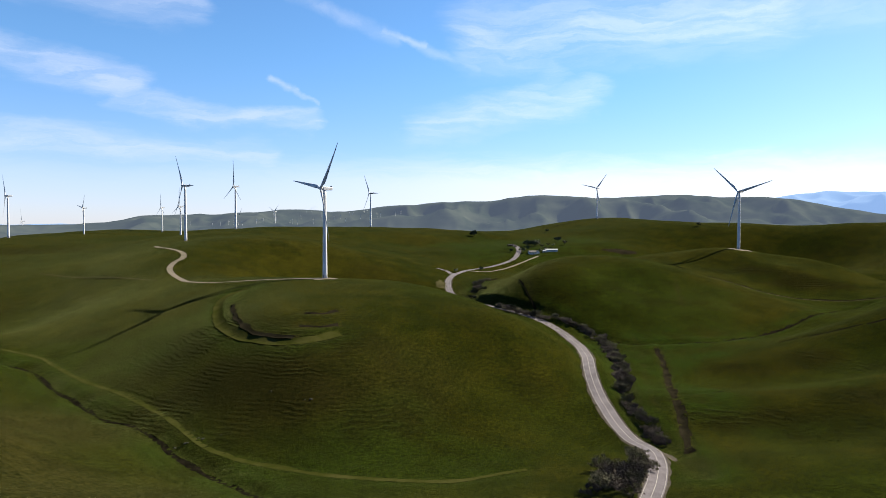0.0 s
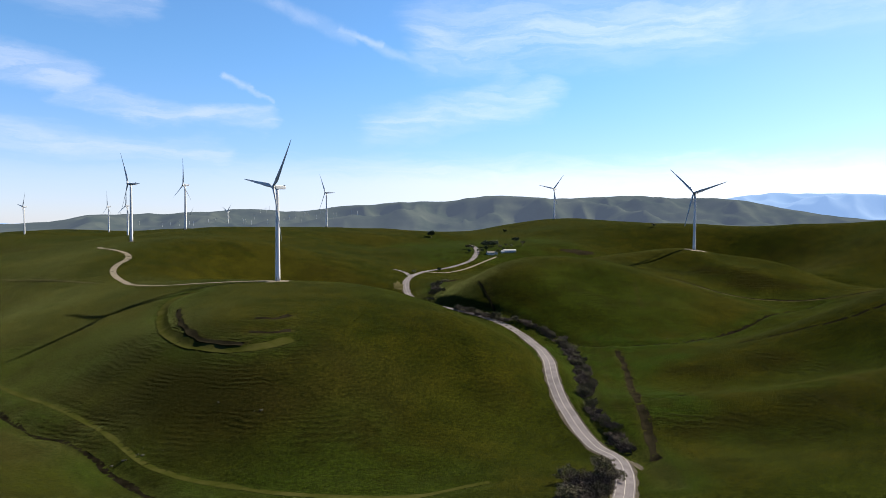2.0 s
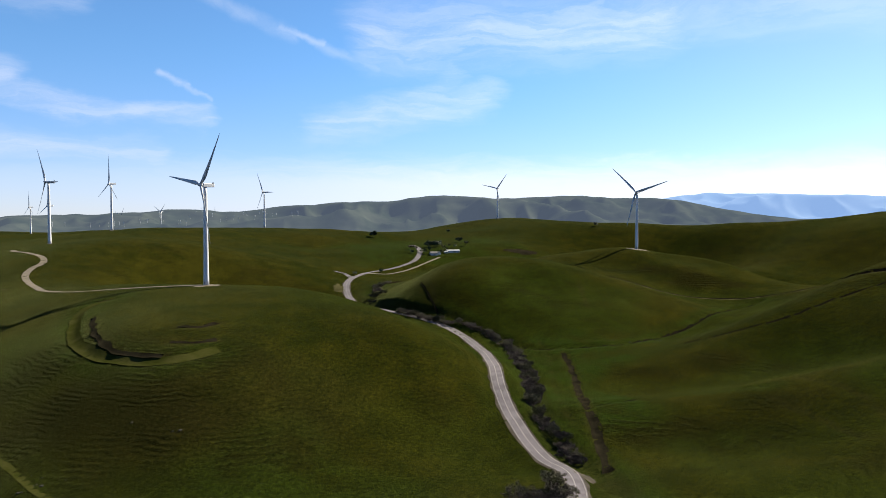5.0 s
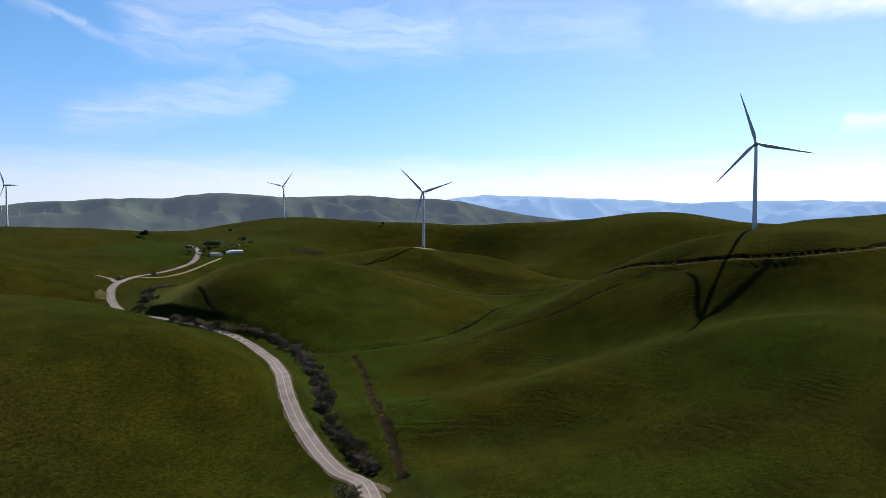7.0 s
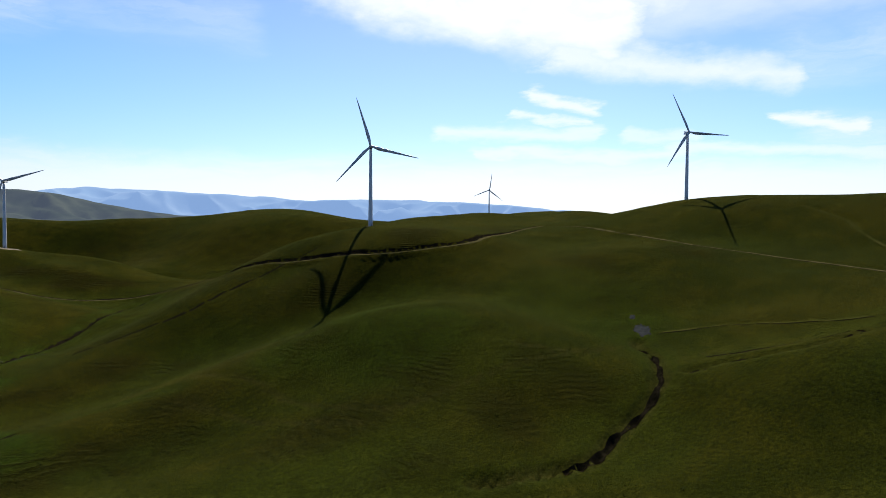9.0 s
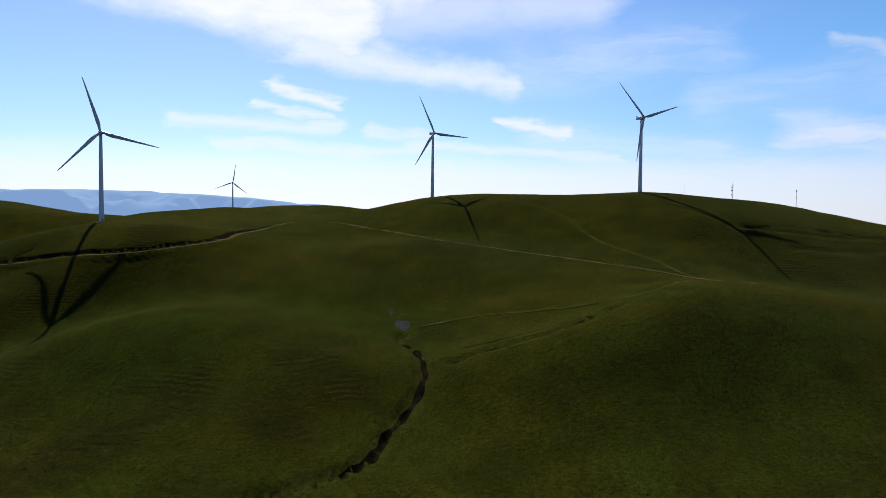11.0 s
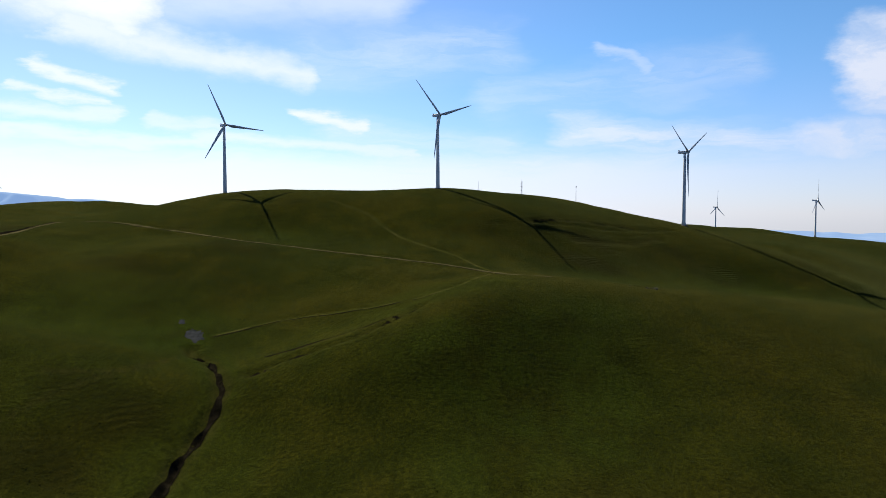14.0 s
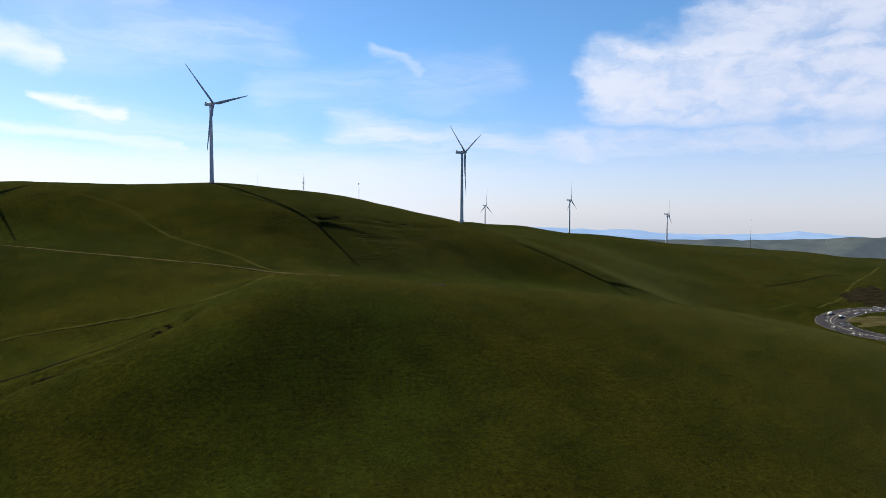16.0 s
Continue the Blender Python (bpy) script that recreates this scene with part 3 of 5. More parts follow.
knob(-220, 626, 1.1)
knob(-172, 626, -1.0)
knob(-124, 626, 0.7)
knob(-76, 626, 0.7)
knob(-28, 626, 3.6)
knob(20, 626, -10.2)
knob(68, 626, 11.9)
knob(116, 626, -12.2)
knob(164, 626, 4.2)
knob(260, 626, -2.5)
knob(308, 626, -21.9)
knob(356, 626, -15.0)
knob(404, 626, -7.3)
knob(452, 626, 0.4)
knob(-196, 668, -2.2)
knob(-148, 668, -4.1)
knob(-100, 668, -4.1)
knob(44, 668, 11.4)
knob(92, 668, -9.3)
knob(140, 668, 8.8)
knob(188, 668, 3.2)
knob(236, 668, 2.7)
knob(284, 668, 13.0)
knob(332, 668, 7.4)
knob(380, 668, 1.1)
knob(428, 668, -2.4)
knob(476, 668, -2.7)
knob(524, 668, -1.2)
knob(572, 668, -3.4)
knob(-316, 709, 3.0)
knob(-268, 709, -0.8)
knob(-220, 709, -1.4)
knob(20, 709, 2.1)
knob(68, 709, -18.9)
knob(116, 709, 12.5)
knob(164, 709, 1.9)
knob(212, 709, -0.6)
knob(260, 709, -3.6)
knob(308, 709, -9.0)
knob(356, 709, 3.1)
knob(404, 709, -6.0)
knob(452, 709, -8.9)
knob(500, 709, -1.2)
knob(548, 709, 0.7)
knob(596, 709, 1.1)
knob(644, 709, -3.0)
knob(-340, 751, 0.8)
knob(-292, 751, -2.8)
knob(-244, 751, 2.2)
knob(-4, 751, 1.4)
knob(44, 751, -2.3)
knob(92, 751, 15.4)
knob(140, 751, 4.6)
knob(188, 751, -8.4)
knob(236, 751, 6.7)
knob(284, 751, 1.2)
knob(332, 751, 15.6)
knob(380, 751, 3.3)
knob(428, 751, 5.2)
knob(476, 751, 7.3)
knob(524, 751, 0.6)
knob(572, 751, 0.8)
knob(620, 751, 4.3)
knob(-364, 793, -0.9)
knob(-316, 793, 1.3)
knob(-268, 793, -1.1)
knob(-28, 793, 10.6)
knob(20, 793, -4.3)
knob(68, 793, -4.0)
knob(116, 793, 1.8)
knob(164, 793, -2.8)
knob(212, 793, 3.5)
knob(260, 793, 3.8)
knob(308, 793, 8.3)
knob(356, 793, -4.9)
knob(404, 793, 3.8)
knob(452, 793, -4.5)
knob(500, 793, 1.1)
knob(548, 793, 6.5)
knob(596, 793, 5.8)
knob(740, 793, 5.0)
knob(788, 793, 4.8)
knob(836, 793, 6.0)
knob(-340, 835, 1.3)
knob(-292, 835, -0.7)
knob(-244, 835, 3.4)
knob(-4, 835, 0.4)
knob(44, 835, 1.3)
knob(92, 835, -0.7)
knob(140, 835, 5.0)
knob(236, 835, -0.8)
knob(284, 835, 0.8)
knob(332, 835, -1.5)
knob(380, 835, 8.9)
knob(428, 835, 5.3)
knob(476, 835, 12.5)
knob(524, 835, 15.1)
knob(572, 835, 4.3)
knob(716, 835, 11.8)
knob(764, 835, -2.7)
knob(812, 835, 7.7)
knob(-412, 876, 1.0)
knob(-316, 876, -1.8)
knob(-268, 876, -2.6)
knob(-28, 876, 6.7)
knob(20, 876, -4.6)
knob(116, 876, -1.8)
knob(164, 876, -3.1)
knob(212, 876, -0.7)
knob(308, 876, -2.3)
knob(356, 876, 2.8)
knob(404, 876, -7.8)
knob(452, 876, 21.6)
knob(500, 876, -10.0)
knob(548, 876, -0.9)
knob(596, 876, 7.5)
knob(692, 876, -1.5)
knob(740, 876, 5.8)
knob(788, 876, 8.4)
knob(-388, 918, 0.8)
knob(-340, 918, -1.0)
knob(-100, 918, 6.0)
knob(-4, 918, 0.4)
knob(44, 918, -1.7)
knob(284, 918, -5.0)
knob(380, 918, -13.1)
knob(428, 918, 16.5)
knob(476, 918, -32.7)
knob(524, 918, 52.3)
knob(572, 918, -9.7)
knob(-460, 960, 0.8)
knob(-364, 960, -1.1)
knob(-124, 960, -5.4)
knob(-76, 960, -0.6)
knob(-28, 960, -2.0)
knob(20, 960, 1.0)
knob(68, 960, 1.3)
knob(260, 960, 0.9)
knob(308, 960, 1.9)
knob(356, 960, 0.6)
knob(404, 960, 14.7)
knob(452, 960, -19.3)
knob(500, 960, 46.2)
knob(548, 960, -65.9)
knob(-436, 1002, -0.5)
knob(-388, 1002, 1.1)
knob(-340, 1002, -1.4)
knob(-100, 1002, -1.5)
knob(-52, 1002, 1.9)
knob(-4, 1002, -1.0)
knob(44, 1002, 1.4)
knob(236, 1002, 5.1)
knob(284, 1002, 0.7)
knob(380, 1002, -3.8)
knob(428, 1002, -2.7)
knob(476, 1002, -3.8)
knob(524, 1002, -29.7)
knob(-364, 1043, 0.5)
knob(-76, 1043, -2.7)
knob(-28, 1043, -0.5)
knob(20, 1043, -2.5)
knob(68, 1043, 2.2)
knob(116, 1043, 1.5)
knob(164, 1043, 4.1)
knob(212, 1043, 5.8)
knob(260, 1043, 3.1)
knob(308, 1043, 3.7)
knob(356, 1043, 1.9)
knob(-52, 1085, 0.8)
knob(-4, 1085, 2.9)
knob(44, 1085, -1.6)
knob(92, 1085, -1.1)
knob(140, 1085, 5.7)
knob(188, 1085, 4.0)
knob(236, 1085, 3.8)
knob(284, 1085, 7.6)
knob(20, 1127, -1.5)
knob(68, 1127, 2.3)
knob(116, 1127, -4.2)
knob(164, 1127, 2.0)
knob(212, 1127, 7.6)
knob(260, 1127, 6.2)


def smooth(v, a, b):
    u = np.clip((v - a) / (b - a), 0, 1)
    return u * u * (3 - 2 * u)


def lattice(x, y, size, seed):
    """Smooth value noise from -1 to 1."""
    u, v = x / size + 1000.37, y / size + 1000.71
    i, j = np.floor(u).astype(np.int64), np.floor(v).astype(np.int64)
    a, b = smooth(u - i, 0, 1), smooth(v - j, 0, 1)

    def pick(p, q):
        w = np.sin(p * 127.1 + q * 311.7 + seed * 74.7) * 43758.5453
        return (w - np.floor(w)) * 2 - 1

    return (pick(i, j) * (1 - a) + pick(i + 1, j) * a) * (1 - b) + (pick(i, j + 1) * (1 - a) + pick(i + 1, j + 1) * a) * b


def swell(x, y):
    """The height of the bare hills."""
    x, y = np.atleast_1d(x), np.atleast_1d(y)
    z = np.full(np.shape(x), 60.0)
    for hx, hy, rise, long in HILLS:
        d = ((x - hx) ** 2 + (y - hy) ** 2) / (2 * long * long)
        near = d < 12
        z[near] += rise * np.exp(-d[near])
    far = np.hypot(x, y)
    south = smooth(np.degrees(np.arctan2(x, y)), 95, 130)
    z -= 135 * smooth(far, 1900, 3600) * south
    z += (lattice(x, y, 130, 6) * 1.5 + lattice(x, y, 60, 1) * 0.9 + lattice(x, y, 20, 2) * 0.35) * smooth(far, 60, 300)
    z += smooth(far, 1500, 3000) * (lattice(x, y, 420, 3) * 16 + lattice(x, y, 170, 4) * 5)
    return z


def spline(points, step):
    """A smooth line through points, at about even steps."""
    p = np.array(points, float)
    p = np.vstack([2 * p[0] - p[1], p, 2 * p[-1] - p[-2]])
    out = []
    for a, b, c, d in zip(p, p[1:], p[2:], p[3:]):
        k = max(2, int(np.hypot(*(c - b)[:2]) / step))
        t = np.linspace(0, 1, k, endpoint=False)[:, None]
        out.append(0.5 * (2 * b + (c - a) * t + (2 * a - 5 * b + 4 * c - d) * t**2 + (3 * b - a - 3 * c + d) * t**3))
    return np.vstack(out + [p[-2:-1]])


def axis(lo, hi, step, reach):
    mid = np.arange(lo, hi + step, step)
    d, grown = step, []
    x = mid[-1]
    while x < reach:
        d *= 1.055
        x += d
        grown.append(x)
    up_, grown, d, x = grown, [], step, mid[0]
    while x > -reach:
        d *= 1.055
        x -= d
        grown.append(x)
    return np.r_[grown[::-1], mid, up_]


# east, north, turn of the rotor, heading
TURBINES = ((-108, 621, 40, -50), (419, 969, -46, -50), (418, 1860, 43, -50), (-176, 1651, -28, -55), (-398, 1308, 4, -52), (-382, 1011, -28, -50),
            (-846, 1327, -30, -50), (-1697, 2752, 0, -50), (-1059, 2011, 40, -48), (-945, 2294, 0, -50), (-641, 1665, 10, -50), (-849, 2842, 50, -50),
            (-680, 2758, 55, -50), (561, 516, -17, -52), (1762, 1045, 8, -55), (871, 276, -27, -50), (795, 25, -48, -52), (763, -248, -60, -50),
            (1955, -887, 2, -55), (1467, -872, -4, -50), (1422, -1139, 0, -50))
TURBINE_SPOTS = [t[:2] for t in TURBINES[:7]] + [t[:2] for t in TURBINES[13:18]]
GX, GY = axis(-420, 900, 3.6, 4900), axis(-360, 1120, 3.6, 4900)
gx, gy = np.meshgrid(GX, GY)
gz = swell(gx, gy)


def roll():
    """Gentle swells of the farther pastures, calm along the roads and round the turbines."""
    calm = smooth(np.hypot(gx, gy) - 250 * smooth(-gx, 120, 320), 860, 1150)
    for x, y in [*ROAD[20:], *FARM_LANE, *TURBINE_ROAD, *TURBINE_SPOTS]:
        calm = np.minimum(calm, smooth(np.hypot(gx - x, gy - y), 30, 190))
    return calm * (lattice(gx, gy, 250, 17) * 7.5 + lattice(gx, gy, 120, 18) * 3.6)


dzy, dzx = np.gradient(gz, GY, GX)
slope = np.hypot(dzx, dzy)
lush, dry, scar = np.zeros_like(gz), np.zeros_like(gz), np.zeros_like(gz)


def along(line, reach):
    """For the ground near a line: the indices, the distance and the nearest point's number."""
    i0, i1 = np.searchsorted(GX, (line[:, 0].min() - reach, line[:, 0].max() + reach))
    j0, j1 = np.searchsorted(GY, (line[:, 1].min() - reach, line[:, 1].max() + reach))
    box = (slice(j0, j1), slice(i0, i1))
    best, which = np.full(gx[box].shape, 1e9), np.zeros(gx[box].shape, int)
    for k, p in enumerate(line):
        d = np.hypot(gx[box] - p[0], gy[box] - p[1])
        near = d < best
        best[near], which[near] = d[near], k
    return box, best, which


def ground(x, y):
    """The height of the built ground."""
    x, y = np.asarray(x, float), np.asarray(y, float)
    i, j = np.clip(np.searchsorted(GX, x) - 1, 0, len(GX) - 2), np.clip(np.searchsorted(GY, y) - 1, 0, len(GY) - 2)
    u, v = (x - GX[i]) / (GX[i + 1] - GX[i]), (y - GY[j]) / (GY[j + 1] - GY[j])
    return (gz[j, i] * (1 - u) + gz[j, i + 1] * u) * (1 - v) + (gz[j + 1, i] * (1 - u) + gz[j + 1, i + 1] * u) * v


def bed(points, wide, shoulder, cut=0.0):
    """Levels the ground for a road, which follows the hills smoothly."""
    line = spline(points, 4)
    z = ground(line[:, 0], line[:, 1])
    for _ in range(30):
        z[1:-1] = (z[:-2] + 2 * z[1:-1] + z[2:]) / 4
    box, d, k = along(line, wide + shoulder)
    w = 1 - smooth(d, wide, wide + shoulder)
    gz[box] = gz[box] * (1 - w) + (z[k] - cut) * w


def gully(points, wide, deep, green=0.0, bare=0.0):
    """A creek or ditch cut into the ground."""
    line = spline(points, 4)
    box, d, k = along(line, wide * 4)
    rag = 1 + 0.35 * lattice(gx[box], gy[box], 9, 7)
    gz[box] -= deep * (1 - smooth(d, wide * 0.3 * rag, wide * rag))
    lush[box] = np.maximum(lush[box], green * (1 - smooth(d, wide, wide * 4)))
    dry[box] = np.maximum(dry[box], bare * (1 - smooth(d, wide * 0.4, wide * 1.5)))


def meadow(x, y, reach, green=0.0, bare=0.0):
    d = np.hypot(gx - x, gy - y) + lattice(gx, gy, 45, 9) * reach * 0.35
    lush[:] = np.maximum(lush, green * (1 - smooth(d, reach * 0.4, reach)))
    dry[:] = np.maximum(dry, bare * (1 - smooth(d, reach * 0.4, reach)))


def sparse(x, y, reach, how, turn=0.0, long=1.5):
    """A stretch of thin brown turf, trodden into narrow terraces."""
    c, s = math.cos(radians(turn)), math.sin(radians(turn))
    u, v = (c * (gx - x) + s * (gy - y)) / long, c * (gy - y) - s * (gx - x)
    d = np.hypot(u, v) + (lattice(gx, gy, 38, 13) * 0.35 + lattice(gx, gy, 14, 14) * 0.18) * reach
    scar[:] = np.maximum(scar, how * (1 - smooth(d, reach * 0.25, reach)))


ROAD = ((60, 215), (74, 245), (81, 263), (91, 287), (101, 317), (105, 341), (100, 357), (98, 377), (97, 401), (97, 429), (100, 462), (108, 510),
        (115, 560), (117, 591), (112, 627), (101, 654), (83, 682), (60, 724), (40, 780), (22, 850), (9, 920), (7, 980), (16, 1036), (41, 1105), (82, 1165), (122, 1223),
        (140, 1279), (146, 1340), (140, 1420))
SIDE_ROAD = ((14, 1040), (5, 1062), (-10, 1072))
FARM_LANE = ((30, 1085), (52, 1098), (79, 1120), (123, 1186), (153, 1231), (176, 1262))
TURBINE_ROAD = ((-104, 624), (-122, 620), (-145, 614), (-179, 609), (-211, 618), (-244, 655), (-272, 705), (-293, 738), (-309, 769), (-313, 797), (-311, 815), (-322, 839),
                (-342, 860), (-377, 902), (-395, 940))
RIDGE_TRACK = ((425, 640), (450, 543), (461, 494), (467, 441), (495, 404), (545, 383), (657, 408), (752, 415), (746, 366), (688, 284), (646, 217), (630, 165), (598, 118), (569, 72), (536, 30), (498, 11), (470, 0), (452, -20))
LOW_TRACK = ((429, 186), (444, 164), (450, 146), (447, 124), (444, 99), (439, 78), (433, 61), (444, 40), (481, 14))
UPPER_TRACK = ((513, 9), (573, 26), (613, 51), (664, 80), (719, 103), (764, 141))
CREEK_CUT = ((397, 189), (383, 176), (355, 164), (343, 161), (330, 160), (320, 161), (306, 163), (290, 166), (271, 167), (256, 173))
FAR_TRACK = ((931, -925), (960, -1059), (1001, -1226))
BANK_TRACK = ((805, -905), (822, -950), (836, -997), (915, -1142), (1049, -1416))
SLOPE_TRACK = ((760, -690), (825, -774), (828, -826), (835, -887))
KNOLL_TRACK = ((-502, 847), (-422, 802), (-346, 751), (-300, 715))
BENCH = ((665, -55), (689, -141), (724, -218))
LEFT_TRACK = ((-349, 508), (-300, 497), (-273, 478), (-236, 446), (-206, 422), (-177, 397), (-152, 375), (-136, 358), (-122, 344), (-101, 330), (-76, 319), (-48, 309), (-21, 304), (4, 302), (20, 307), (39, 315))
SPUR_TRACK = ((480, 513), (449, 526), (413, 532), (387, 534), (356, 533), (330, 538), (303, 547), (275, 555))
FOOT_TRACK = ((322, 840), (352, 823), (374, 797), (400, 784), (429, 777), (456, 767), (478, 762), (520, 740), (575, 725))
LOOP_ROAD = ((424, 968), (446, 985), (452, 1010), (440, 1032))
FREEWAY = ((600, -1320), (690, -1180), (742, -1070), (762, -1003), (766, -940), (757, -884), (737, -846), (706, -824), (660, -806), (600, -790), (500, -790), (380, -810))
DITCH = ((181, 577), (169, 515), (143, 419), (133, 375), (123, 336))
CREEK_BED = ((145, 628), (158, 602), (180, 591), (203, 588), (239, 591), (279, 615), (331, 648), (371, 681), (419, 725), (440, 735), (470, 748))
LEFT_CREEK = ((-400, 500), (-313, 479), (-283, 469), (-248, 434), (-228, 417), (-195, 386), (-178, 378), (-155, 361), (-140, 345), (-122, 328), (-100, 309), (-82, 294), (-50, 272))
CRESCENT = ((-165, 577), (-179, 554), (-171, 515), (-156, 475), (-138, 447), (-122, 433), (-100, 423), (-83, 424), (-66, 436))
CRESCENT_BANK = ((-162, 523), (-148, 483), (-130, 449), (-115, 435), (-94, 427))
STRIP_LOW = ((-94, 443), (-81, 443), (-69, 447))
STRIP_HIGH = ((-95, 465), (-83, 465), (-73, 474))
NEAR_BANK = ((355, 150), (366, 129), (363, 105), (374, 91), (386, 79), (406, 66))
CREASE = ((150, 420), (171, 422), (200, 430), (224, 417), (245, 400))
DOME_PATH = ((86, 778), (89, 740), (92, 714), (94, 696))
SHADE_BANK = ((673, -58), (700, -123), (710, -170))
gz += roll()
bed(ROAD, 5.5, 9, 0.3)
bed(SIDE_ROAD, 4, 6)
bed(TURBINE_ROAD, 3.5, 7)
bed(RIDGE_TRACK, 2.6, 5, 0.15)
bed(LOW_TRACK, 2.0, 4, 0.2)
bed(UPPER_TRACK, 2.0, 5, 0.4)
bed(BENCH, 2.0, 6, 0.8)
bed(LEFT_TRACK, 2.0, 4, 0.6)
bed(SPUR_TRACK, 1.2, 4, 0.6)
bed(FOOT_TRACK, 2.0, 6, 0.4)
bed(LOOP_ROAD, 3.0, 6)
bed(FREEWAY, 24, 30, 0.0)
gully(LEFT_CREEK, 8, 2.8, 0.9, 0.25)
gully(((410, 193), *CREEK_CUT, (225, 195)), 4.2, 3.6, 0.5, 0.8)
gully(((112, 290), (117, 330), (114, 365), (112, 385), (112, 405), (116, 430), (124, 468), (134, 515), (140, 546), (145, 597), (141, 624), (131, 644), (112, 672),
       (86, 705), (60, 750), (40, 840), (42, 900), (52, 960)), 7, 2.5, 0.9, 0.5)
gully(CREEK_BED, 4.5, 2.2, 0.9, 0.25)
gully(DITCH, 3.2, 1.2, 0.2, 1.0)
gully(((172, 618), (165, 566), (133, 436), (125, 392)), 1.6, 0.5, 0.2, 0.5)
# narrow cattle paths across the spur
for path_ in (DOME_PATH, ((262, 400), (268, 360), (261, 327), (262, 288), (269, 259), (316, 230), (368, 201)), ((236, 380), (240, 320), (250, 270)),
              ((96, 721), (92, 766), (86, 829)), ((238, 675), (256, 751)), ((389, 150), (381, 126), (386, 105), (389, 84), (398, 66)),
              ((665, -55), (689, -141), (724, -218)), ((-290, 330), (-240, 300), (-190, 262)), ((-260, 370), (-225, 330), (-205, 280)), ((-240, 262), (-215, 300), (-222, 345))):
    gully(path_, 2.2, 0.5, 0.0, 0.75)
# the crescent shelf cut into the knoll below the turbine
gully(CRESCENT, 6, 1.2, 0.8, 0.0)
gully(CRESCENT_BANK, 4, 0.5, 0.0, 1.0)
gully(STRIP_LOW, 4, 0.9, 0.0, 0.9)
gully(STRIP_HIGH, 4, 0.7, 0.0, 0.8)
gully(((-420, 760), (-360, 700), (-310, 655)), 3, 1.2, 0.0, 0.8)
gully(CREASE, 4, 1.2, 0.6, 0.0)
gully(NEAR_BANK, 5.5, 2.8, 0.2, 0.3)
gully(((640, -90), (660, -140), (690, -190)), 4, 1.2, 0.0, 0.7)
gully(SHADE_BANK, 3, 1.6, 0.0, 0.9)
gully(((885, -679), (1003, -803), (1254, -1053)), 3, 1.5, 0.0, 0.7)
gully(((342, 238), (353, 212), (388, 195)), 2.2, 0.5, 0.0, 0.7)
gully(((720, 330), (700, 300), (690, 270)), 2.5, 1.2, 0.0, 0.9)
meadow(175, 560, 90, 1.0)
meadow(150, 440, 60, 1.0)
meadow(330, 330, 80, 0.7)
meadow(180, 250, 90, 0.5)
meadow(320, 0, 110, 0.6)
meadow(200, 700, 130, 0.6)
meadow(20, 620, 120, 0.4)
meadow(-30, 320, 70, 0.7)
meadow(430, 205, 70, 0.8)
meadow(455, 260, 90, 0.5)
meadow(320, 250, 70, 0.35)
meadow(420, 60, 60, 0.4)
meadow(-240, 470, 100, 0.6)
meadow(-230, 320, 120, 0.0, 0.9)
meadow(-150, 250, 90, 0.0, 0.7)
meadow(170, 1330, 240, 0.8)
meadow(-60, 400, 80, 0.0, 0.3)
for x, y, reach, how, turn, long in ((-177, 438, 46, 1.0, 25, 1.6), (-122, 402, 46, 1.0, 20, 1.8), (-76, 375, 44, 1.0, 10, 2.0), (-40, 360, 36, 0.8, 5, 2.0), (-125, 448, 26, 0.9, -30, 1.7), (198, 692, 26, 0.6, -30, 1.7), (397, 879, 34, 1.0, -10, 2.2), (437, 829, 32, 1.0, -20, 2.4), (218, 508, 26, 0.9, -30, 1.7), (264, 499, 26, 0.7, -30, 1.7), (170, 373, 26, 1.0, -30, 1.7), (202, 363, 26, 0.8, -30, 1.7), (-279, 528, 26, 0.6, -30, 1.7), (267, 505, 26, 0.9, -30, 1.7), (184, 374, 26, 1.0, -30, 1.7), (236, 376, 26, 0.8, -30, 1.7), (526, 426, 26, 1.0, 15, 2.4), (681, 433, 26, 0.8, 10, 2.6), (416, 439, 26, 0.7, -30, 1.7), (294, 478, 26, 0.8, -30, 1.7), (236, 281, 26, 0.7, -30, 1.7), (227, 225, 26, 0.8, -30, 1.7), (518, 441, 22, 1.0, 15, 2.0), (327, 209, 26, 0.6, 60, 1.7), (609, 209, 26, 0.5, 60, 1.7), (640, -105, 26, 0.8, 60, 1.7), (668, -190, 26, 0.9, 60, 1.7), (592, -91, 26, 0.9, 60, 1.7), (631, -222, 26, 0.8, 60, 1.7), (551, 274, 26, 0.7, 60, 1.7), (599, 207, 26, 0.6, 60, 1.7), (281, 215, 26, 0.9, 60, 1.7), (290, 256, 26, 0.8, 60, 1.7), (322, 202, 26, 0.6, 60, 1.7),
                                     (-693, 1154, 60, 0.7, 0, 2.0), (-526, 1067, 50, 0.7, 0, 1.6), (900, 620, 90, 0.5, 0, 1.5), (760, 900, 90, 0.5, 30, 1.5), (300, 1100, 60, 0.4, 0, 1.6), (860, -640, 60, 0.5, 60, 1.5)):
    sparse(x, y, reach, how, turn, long)

